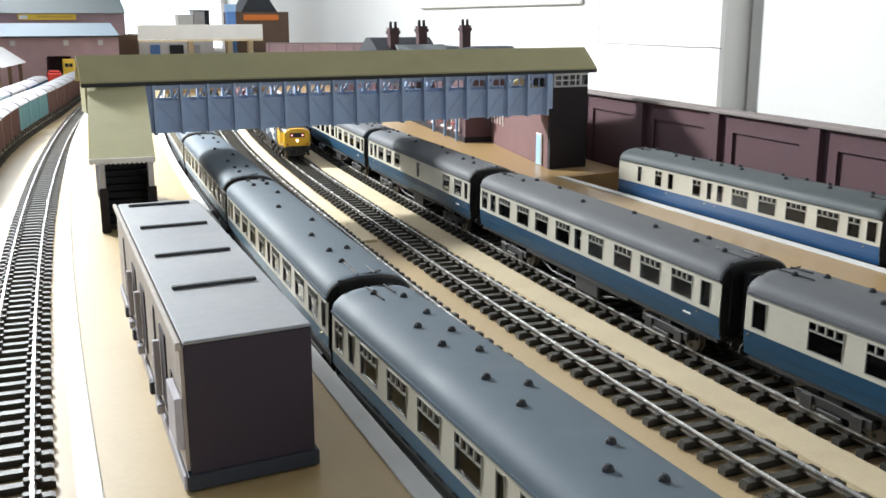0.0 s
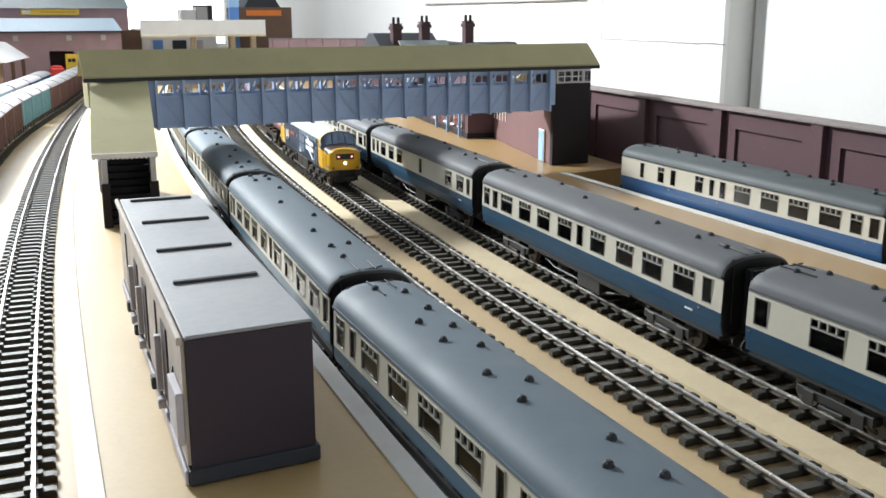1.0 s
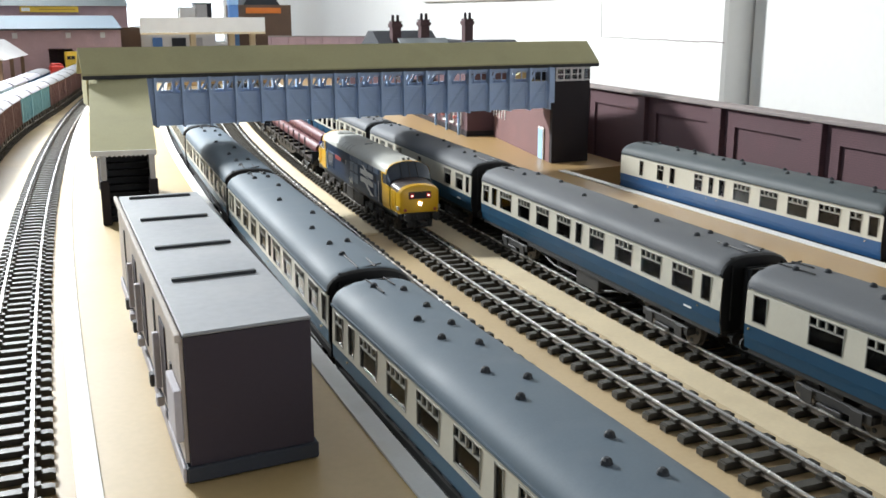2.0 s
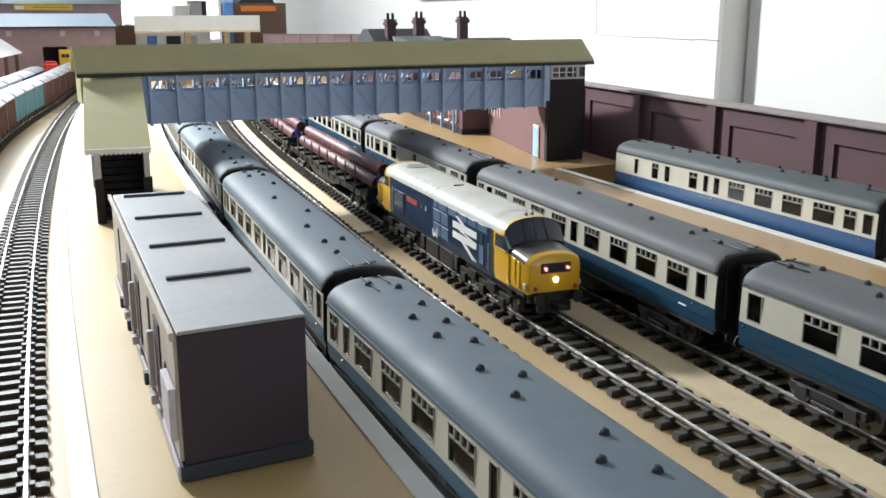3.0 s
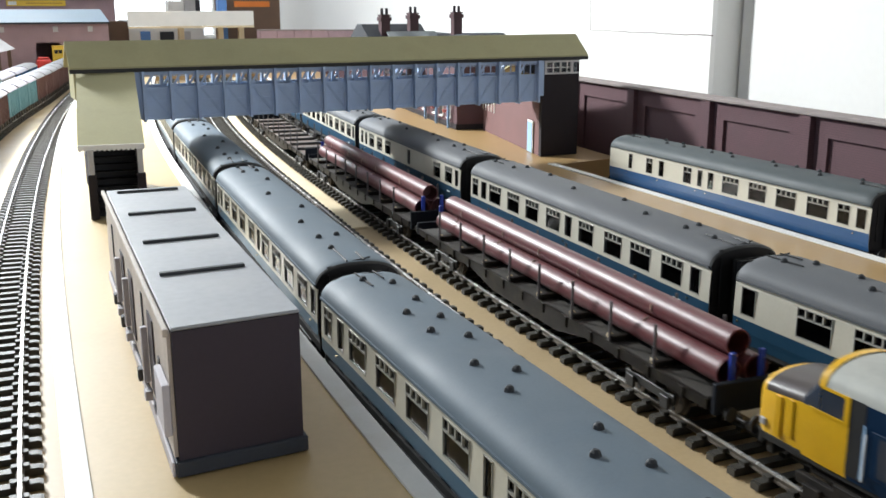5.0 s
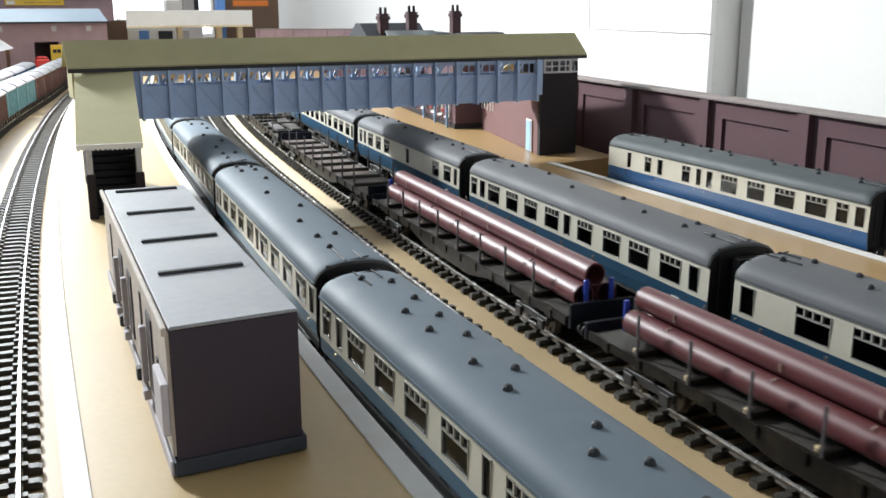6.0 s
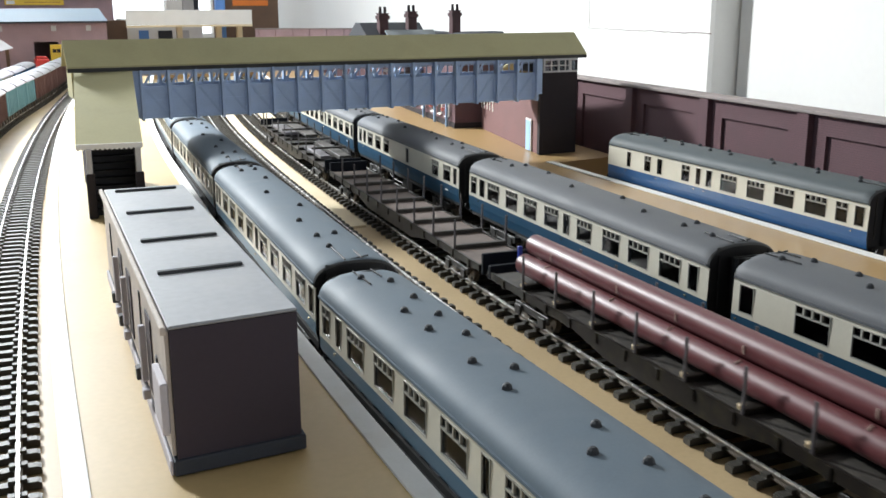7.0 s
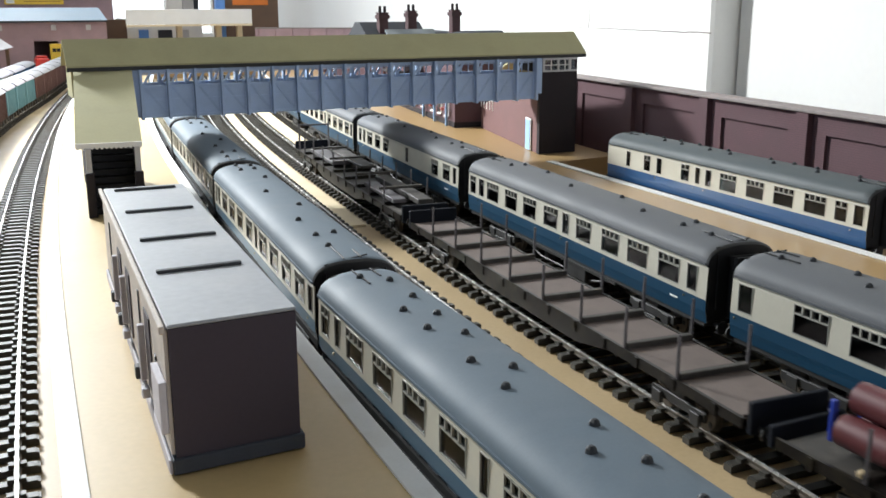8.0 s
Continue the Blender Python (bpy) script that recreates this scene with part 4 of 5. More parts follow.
# ---- station building beyond the bridge ----
def station_building():
    b = empty("station_building", "plum brick station building with slate roofs and three chimneys", "building", m=pose(0.2649, 0.9582, PLAT, 0, 0, -10.4))
    # walls and roof built higher, unseen behind the bridge, to shade the retaining wall
    part("wall", boxes((0.0, 0.115, 0.0, 0.30, 0.0003, 0.083)), M_BRICK, b)
    r = bmesh.new()
    prism(r, [(-0.006, 0.0832), (0.121, 0.0832), (0.0575, 0.0985)], "y", -0.004, 0.304)
    part("roof", r, M_SLATE, b, "dark slate roof")
    part("plinth", boxes((-0.0012, 0.116, -0.0012, 0.301, 0.0003, 0.006)), M_BRICK_DARK, b)
    for y in (0.022, 0.052, 0.082, 0.128, 0.165):
        w = part("window", boxes((-0.0012, 0.0005, y, y + 0.012, 0.0105, 0.030), bevel=0.0003), M_WHITE, b, "white framed window")
        part("pane", boxes((-0.0016, -0.0013, y + 0.0015, y + 0.0105, 0.012, 0.0285)), M_BLACK, w)
        part("sill", boxes((-0.0026, -0.0013, y - 0.001, y + 0.013, 0.0095, 0.0108)), M_EDGE, w)
    for y in (0.016, 0.066, 0.116):
        part("post", boxes((-0.006, -0.0035, y, y + 0.0028, 0.0003, 0.045), bevel=0.0003), M_POSTBLUE, b, "pale blue post")
        bk = rod(bmesh.new(), (-0.0075, y + 0.008, 0.017), (-0.0075, y + 0.008, 0.0205), 0.0018, 8, 0.0030)
        part("flower_basket", bk, M_FLOWER, b, "red and white flower basket")
    part("awning", boxes((-0.016, -0.0005, 0.0, 0.30, 0.0445, 0.0475)), M_BRICK_DARK, b)
    # upper cross range that carries the stacks
    u = empty("upper_range", "slate roofed upper range with chimney stacks", "building", m=pose(0, 1.15, 0))
    part("wall", boxes((0.236, 0.435, -0.028, 0.05, 0.0855, 0.104)), M_BRICK, u)
    q = bmesh.new()
    prism(q, [(-0.034, 0.1042), (0.056, 0.1042), (0.018, 0.1300), (0.004, 0.1300)], "x", 0.2320, 0.313)
    part("roof", q, M_SLATE, u, "dark slate roof")
    q = bmesh.new()
    prism(q, [(-0.046, 0.1052), (-0.0395, 0.1062), (-0.0225, 0.1205), (-0.0235, 0.1216)], "x", 0.2545, 0.320)
    part("lower_roof", q, M_SLATE2, u, "pale grey lean-to roof")
    q = bmesh.new()
    prism(q, [(-0.030, 0.1042), (0.052, 0.1042), (0.020, 0.1175), (0.002, 0.1175)], "x", 0.3152, 0.433)
    part("roof", q, M_SLATE, u, "dark slate roof")
    for x, z in ((0.2565, 0.1462), (0.2950, 0.1482), (0.3560, 0.1492)):
        s = part("chimney", boxes((x - 0.0058, x + 0.0058, -0.0165, -0.0065, 0.106, z - 0.006), (x - 0.0072, x + 0.0072, -0.018, -0.005, z - 0.012, z - 0.0075), (x - 0.0066, x + 0.0066, -0.0172, -0.0058, z - 0.006, z - 0.0045), bevel=0.0003), M_CHIMNEY, u, "dark red brick chimney stack")
        for d in (-0.0032, 0.0032):
            part("chimney_pot", rod(bmesh.new(), (x + d, -0.0115, z - 0.0045), (x + d, -0.0115, z + 0.003), 0.0021, 8, 0.0017), M_BRICK_DARK, s)


M_POSTBLUE = mat("post_blue", (0.22, 0.34, 0.52), 0.5, var=0.08)
M_FLOWER = mat("flower_mix", (0.55, 0.12, 0.10), 0.7, var=0.3, scale=600, stain=(0.8, 0.75, 0.7), stain_amount=1.0)
M_CHIMNEY = brick_mat("chimney_brick", (0.070, 0.035, 0.038), (0.05, 0.027, 0.029))
M_SLATE2 = mat("pale_slate", (0.22, 0.24, 0.25), 0.6, var=0.12, scale=60)
station_building()


# ---- goods yard and far end ----
def far_end():
    g = empty("goods_shed", "mauve brick goods shed with a blue-grey roof and dark doorway", "goods shed", m=pose(0, 2.2, 0))
    part("wall", boxes((-0.45, -0.0705, 0.0, 0.012, 0.0005, 0.1225), (-0.0235, 0.0745, 0.0, 0.012, 0.0005, 0.1225), (-0.0705, -0.0235, 0.0, 0.012, 0.0815, 0.1225), (0.0625, 0.0745, 0.0122, 0.24, 0.0005, 0.1225), (-0.45, 0.0745, 0.2402, 0.25, 0.0005, 0.1225)), M_MAUVE, g)
    r = bmesh.new()
    prism(r, [(-0.006, 0.1225), (0.256, 0.1225), (0.129, 0.1482), (0.121, 0.1482)], "x", -0.455, 0.0765)
    part("roof", r, M_BLUEROOF, g, "blue-grey sloping roof")
    part("gutter", boxes((-0.455, 0.0765, -0.009, -0.0062, 0.119, 0.1225)), M_SLATE, g)
    for x in (-0.132, -0.030, 0.038):
        part("window", boxes((x - 0.005, x + 0.005, -0.0014, -0.0003, 0.103, 0.114), bevel=0.0003), M_EDGE_GREY, g, "pale small window")
    w = empty("warehouse", "tall mauve brick warehouse with a grey roof and yellow sign", "warehouse", m=pose(0, 2.54, 0))
    part("wall", boxes((-0.45, 0.139, 0.0, 0.30, 0.0005, 0.1705)), M_MAUVE, w)
    r = bmesh.new()
    prism(r, [(-0.008, 0.1706), (0.308, 0.1706), (0.16, 0.235), (0.14, 0.235)], "x", -0.455, 0.1415)
    part("roof", r, M_GREYROOF, w, "grey-blue roof")
    s = part("sign_board", boxes((-0.1016, 0.0274, -0.004, -0.001, 0.1555, 0.1690), bevel=0.0005), M_SIGN, w, "yellow sign board")
    part("sign_bar", boxes((-0.098, -0.080, -0.0046, -0.0041, 0.158, 0.166)), M_EDGE, s)
    part("sign_bar", boxes((-0.060, 0.020, -0.0046, -0.0041, 0.1612, 0.1632)), M_SIGNTEXT, s)
    # the far station canopy
    c = empty("station_canopy", "flat cream station canopy on posts at the far platform", "canopy", m=pose(0, 2.2, 0))
    part("roof", boxes((0.1142, 0.3862, 0.0, 0.14, 0.1225, 0.1255), bevel=0.0008), M_WHITE, c)
    part("fascia", boxes((0.1142, 0.3862, -0.002, -0.0002, 0.1125, 0.1440), bevel=0.0005), M_WHITE, c, "cream fascia board")
    part("trim_board", boxes((0.1142, 0.3862, -0.003, -0.0004, 0.1082, 0.1123)), M_STRIP, c)
    for x in (0.232, 0.319, 0.366):
        part("post", boxes((x - 0.006, x + 0.006, 0.03, 0.042, 0.0195, 0.1222), bevel=0.0008), M_STRIP, c, "cream post")
    k = empty("station_kiosk", "brown timber kiosk with an orange sign board", "kiosk", m=pose(0.028, 2.35, 0))
    part("wall", boxes((0.332, 0.4655, 0.0, 0.10, 0.0195, 0.1725)), M_BROWN, k)
    part("sign_board", boxes((0.355, 0.440, -0.003, -0.0003, 0.1530, 0.1660)), M_ORANGE, k, "orange sign board")
    r = bmesh.new()
    prism(r, [(0.352, 0.1727), (0.440, 0.1727), (0.412, 0.215), (0.378, 0.215)], "y", 0.005, 0.095)
    part("roof", r, M_SLATE, k, "dark slate roof")
    t = empty("far_waiting_room", "brown waiting room behind the canopy", "building", m=pose(0, 2.36, 0))
    part("wall", boxes((0.095, 0.140, 0.0, 0.06, 0.0005, 0.122), bevel=0.0005), M_BROWN, t)
    part("front_wall", boxes((0.141, 0.318, 0.03, 0.06, 0.0195, 0.108)), M_WHITE, t, "white front wall")
    # the first two blocks stand for dark clutter under the canopy
    part("window", boxes((0.170, 0.192, 0.026, 0.0295, 0.055, 0.098)), M_CABINBLUE, t, "dark blue block for clutter under the canopy")
    part("window", boxes((0.214, 0.246, 0.026, 0.0295, 0.055, 0.097)), M_SLATE, t, "dark block for clutter under the canopy")
    part("window", boxes((0.262, 0.285, 0.026, 0.0295, 0.055, 0.097)), M_EDGE_GREY, t, "grey window")
    p = tagged(part("pavement", boxes((0.10, 0.50, 2.16, 2.6, 0.0003, 0.019)), M_CARD), "tan far platform", "platform", kind="structure")
    mw = empty("parapet_wall", "mauve brick parapet with piers beyond the far platform", "wall", m=pose(0.386, 2.17, 0, 0, 0, -122))
    part("wall", boxes((0.0, 0.006, 0.0, 0.32, 0.0005, 0.1015)), M_MAUVE, mw)
    part("coping", boxes((-0.002, 0.008, 0.0, 0.32, 0.1017, 0.1045), bevel=0.0006), M_COPING, mw)
    for i in range(9):
        part("pier", boxes((-0.003, -0.0002, 0.002 + i * 0.038, 0.008 + i * 0.038, 0.0005, 0.1013), (0.0062, 0.009, 0.002 + i * 0.038, 0.008 + i * 0.038, 0.0005, 0.1013)), M_MAUVE, mw)
    h = empty("small_signal_hut", "grey hut with a dark end", "hut", m=pose(0.3495, 2.75, 0))
    part("wall", boxes((0.0, 0.030, 0, 0.05, 0.0005, 0.178), bevel=0.001), M_EDGE_GREY, h)
    part("dark_end", boxes((0.0302, 0.044, 0.004, 0.046, 0.0005, 0.178)), M_SLATE, h, "dark end bay")
    part("side_bay", boxes((-0.042, -0.0002, 0.004, 0.046, 0.0005, 0.170), bevel=0.001), M_WHITE, h, "white side bay")
    part("roof", boxes((-0.002, 0.046, -0.002, 0.052, 0.1782, 0.1815)), M_SLATE, h)
    q = empty("blue_cabin", "bright blue cabin by the kiosk", "cabin", m=pose(0.3385, 2.325, 0))
    part("wall", boxes((0.0, 0.0205, 0, 0.02, 0.0195, 0.172), bevel=0.001), M_CABINBLUE, q)
    part("roof", boxes((-0.001, 0.0215, -0.001, 0.021, 0.1722, 0.1895), bevel=0.001), M_LIGHTBLUE, q)
    # loading dock roof beside the yard
    d = empty("dock_shelter", "pale roofed dock shelter beside the goods yard", "shelter", m=pose(-0.218, 1.82, 0, 0, 0, -12))
    r = bmesh.new()
    prism(r, [(-0.05, 0.076), (0.052, 0.076), (0.012, 0.105), (-0.012, 0.105)], "y", 0, 0.24)
    part("roof", r, M_EDGE_GREY, d, "off-white pitched roof")
    for x in (-0.040, 0.042):
        for y in (0.01, 0.115, 0.225):
            part("post", boxes((x - 0.003, x + 0.003, y, y + 0.006, 0.0005, 0.0758)), M_BROWN, d)
    # stands for an unidentified yellow end by the doorway; the van shape is made up
    yv = empty("road_van", "yellow vehicle end by the goods shed doorway, its shape made up", "van", m=pose(-0.0285, 2.187, 0))
    part("body", boxes((-0.0125, 0.0115, 0, 0.011, 0.006, 0.076), bevel=0.0015), M_SIGN, yv)
    part("windscreen", boxes((-0.0085, 0.0065, -0.0006, -0.0001, 0.060, 0.067)), M_BLACK, yv, "dark windscreen")
    part("windscreen_post", boxes((-0.0014, -0.0006, -0.0009, -0.0007, 0.060, 0.067)), M_SIGN, yv)
    for x in (-0.009, 0.008):
        part("wheel", rod(bmesh.new(), (x, 0.002, 0.0055), (x, 0.009, 0.0055), 0.0055, 12), M_BLACK, yv)
    rv = empty("road_car", "small red car in the goods yard", "car", m=pose(-0.064, 2.10, 0))
    part("body", boxes((-0.013, 0.013, 0, 0.045, 0.005, 0.052), (-0.011, 0.011, 0.010, 0.036, 0.0521, 0.056), bevel=0.0025), M_RED, rv)
    for x in (-0.011, 0.011):
        for y in (0.008, 0.036):
            part("wheel", rod(bmesh.new(), (x - 0.002, y, 0.005), (x + 0.002, y, 0.005), 0.005, 12), M_BLACK, rv)


M_SIGN = mat("sign_yellow", (0.80, 0.52, 0.05), 0.5, var=0.05)
M_SIGNTEXT = mat("sign_brown", (0.45, 0.24, 0.03), 0.6, var=0.1)
M_GREYROOF = mat("grey_green_roof", (0.10, 0.125, 0.125), 0.6, var=0.2, scale=8)
M_BROWN = mat("brown_timber", (0.14, 0.085, 0.055), 0.7, var=0.15, scale=30)
M_CABINBLUE = mat("cabin_blue", (0.10, 0.24, 0.55), 0.5, var=0.08)
M_ORANGE = mat("sign_orange", (0.72, 0.19, 0.02), 0.5, var=0.05)
M_RED = mat("red_paint", (0.60, 0.045, 0.03), 0.45, var=0.08)
far_end()


def goods_van(material, label, roof_m, L=0.074):
    """A four-wheeled van; near end at y = 0."""
    v = empty("goods_van", label, "goods van", "vans in the goods yard")
    H = 0.041
    part("body", boxes((-0.0155, 0.0155, 0, L, 0.011, H), bevel=0.0004), material, v)
    pl = None
    for i in range(9):
        for s in (-1, 1):
            m = pose(s * 0.0156, 0.006 + i * (L - 0.012) / 8, 0)
            if pl is None:
                pl = part("strut", boxes((-0.0007, 0.0007, -0.0008, 0.0008, 0.0112, H - 0.0003)), material, v)
                pl.matrix_basis = m
            else:
                again(pl, m, v)
    r = bmesh.new()
    prism(r, [(-0.0165, H + 0.0003), (0.0165, H + 0.0003), (0.0165, H + 0.0012), (0.0125, H + 0.0045), (0.006, H + 0.0066), (-0.006, H + 0.0066), (-0.0125, H + 0.0045), (-0.0165, H + 0.0012)], "y", -0.001, L + 0.001)
    part("roof", r, roof_m, v)
    part("underframe", boxes((-0.013, 0.013, 0.002, L - 0.002, 0.0085, 0.0109), (-0.0125, -0.0115, 0.012, 0.022, 0.003, 0.0084), (0.0115, 0.0125, 0.012, 0.022, 0.003, 0.0084), (-0.0125, -0.0115, L - 0.022, L - 0.012, 0.003, 0.0084), (0.0115, 0.0125, L - 0.022, L - 0.012, 0.003, 0.0084)), M_UNDER, v)
    for y in (0.017, L - 0.017):
        wheelset(v, y, M_RAILWEB, 0.0062)
    return v


def yard():
    brown = mat("van_bauxite", (0.135, 0.070, 0.066), 0.6, var=0.15, scale=60)
    teal = mat("van_ice_blue", (0.15, 0.34, 0.41), 0.55, var=0.12, scale=60)
    pale = mat("van_roof_pale", (0.33, 0.32, 0.35), 0.7, var=0.12, scale=40)
    grey = mat("van_roof_grey", (0.20, 0.20, 0.205), 0.6, var=0.12, scale=40)
    kinds = {"b": (brown, "bauxite brown goods van with a pale roof", pale), "t": (teal, "ice blue goods van with a pale roof", pale), "g": (brown, "bauxite brown goods van with a grey roof", grey)}
    first = {}
    y = 0.93
    for k in "bbbbbtttggggggg":
        m = on(c_yard, y + 0.037, RAIL) @ pose(0, -0.037, 0)
        if k in first:
            copy_thing(first[k], m)
        else:
            first[k] = goods_van(*kinds[k])
            first[k].matrix_basis = m
        y += 0.0835
    # coaches stored beyond the vans
    def side_line(q):
        return c_yard(q) - 0.049
    track(side_line, 1.0, 2.1, (1.0, 1.01), "storage line beyond the vans")
    y = 1.33
    bl = mat("store_blue", (0.03, 0.12, 0.26), 0.5, var=0.1)
    gw = mat("store_white", (0.66, 0.66, 0.63), 0.55, var=0.1)
    for body, roof_m, lab in ((gw, pale, "white insulated van in the storage line"), (gw, pale, "white insulated van in the storage line"), (gw, pale, "white insulated van in the storage line"), (bl, pale, "blue parcels van with a pale roof"), (bl, grey, "blue parcels van with a grey roof")):
        v = goods_van(body, lab, roof_m, 0.12)
        v.matrix_basis = on(side_line, y + 0.06, RAIL) @ pose(0, -0.06, 0)
        y += 0.132


yard()


# ---- the moving train ----
def ring(w, zb, zm, zs, zt, n=14):
    pts = [(-w * 0.965, zb), (-w, zb + 0.004), (-w, zm), (-w, zs)]
    for i in range(1, n):
        a = math.pi * i / n
        pts.append((-w * math.copysign(abs(math.cos(a)) ** 0.90, math.cos(a)), zs + (zt - zs) * math.sin(a) ** 0.92))
    return pts + [(w, zs), (w, zm), (w, zb + 0.004), (w * 0.965, zb)]


def loft(bm, sections, strips, caps=(False, False)):
    """Skins ring sections (y, points). strips: the strip numbers to skin, counted from the low left edge."""
    rings = [[bm.verts.new((x, y, z)) for x, z in pts] for y, pts in sections]
    for p, q in zip(rings, rings[1:]):
        for k in strips:
            bm.faces.new((p[k], q[k], q[k + 1], p[k + 1]))
    if caps[0]:
        bm.faces.new(rings[0])
    if caps[1]:
        bm.faces.new(rings[-1][::-1])
    return bm


LOW, HIGH, TOP = (0, 1, 18, 19), (2, 17), tuple(range(3, 17))
LOCO = 0.2488
M_LOCOBLUE = mat("loco_blue", (0.002, 0.020, 0.058), 0.45, var=0.10, scale=60, coat=0.08, stain=(0.006, 0.03, 0.07), stain_amount=0.4)
M_LOCOBLUE.node_tree.nodes["Principled BSDF"].inputs["Specular IOR Level"].default_value = 0.2
M_LOCOROOF = mat("loco_roof_grey", (0.44, 0.44, 0.40), 0.55, var=0.08, scale=60, stain=(0.34, 0.33, 0.31), stain_amount=0.35)
M_NOSETOP = mat("antiglare_brown", (0.045, 0.032, 0.030), 0.35, var=0.15)
M_PANELGREY = mat("grille_grey_blue", (0.095, 0.15, 0.23), 0.35, var=0.08, scale=200)
M_DARKGLASS = mat("cab_glass", (0.04, 0.05, 0.07), 0.08, var=0.05, coat=0.5)
M_LAMP = glow("headlamp_glow", (1.0, 0.86, 0.82), 6)
M_MARK = glow("marker_glow", (1.0, 0.45, 0.38), 3.0)
M_DIRT = mat("bogie_weathered", (0.020, 0.017, 0.015), 0.75, var=0.3, scale=90, stain=(0.055, 0.044, 0.032), stain_amount=0.5)
M_REDPLATE = mat("nameplate_red", (0.36, 0.045, 0.04), 0.4, var=0.08)
M_SLOT = mat("slot_grey", (0.22, 0.22, 0.20), 0.6, var=0.2)
M_PIPE = mat("pipe_maroon", (0.120, 0.028, 0.031), 0.47, var=0.10, scale=60, coat=0.0, grain=300)
M_DECK = mat("deck_brown", (0.15, 0.115, 0.10), 0.7, var=0.15, scale=40, stain=(0.09, 0.07, 0.06), stain_amount=0.4)
M_DECKDARK = mat("deck_dark", (0.048, 0.042, 0.036), 0.65, var=0.2, scale=60, stain=(0.14, 0.12, 0.10), stain_amount=0.4)
M_WAGON = mat("wagon_black", (0.017, 0.014, 0.012), 0.36, var=0.3, scale=70, stain=(0.065, 0.055, 0.028), stain_amount=0.4)
M_NAVY = mat("navy_black", (0.006, 0.008, 0.014), 0.7, var=0.25, scale=90)
M_STANCHION = mat("stanchion_grey", (0.11, 0.10, 0.105), 0.5, var=0.15)
M_PEG = mat("wood_peg", (0.62, 0.48, 0.28), 0.6, var=0.1)
M_BLUECLIP = mat("blue_clip", (0.02, 0.05, 0.38), 0.45, var=0.1)
for m in (M_NAVY, M_WAGON, M_DIRT):
    m.node_tree.nodes["Principled BSDF"].inputs["Specular IOR Level"].default_value = 0.2
WHEELS = []


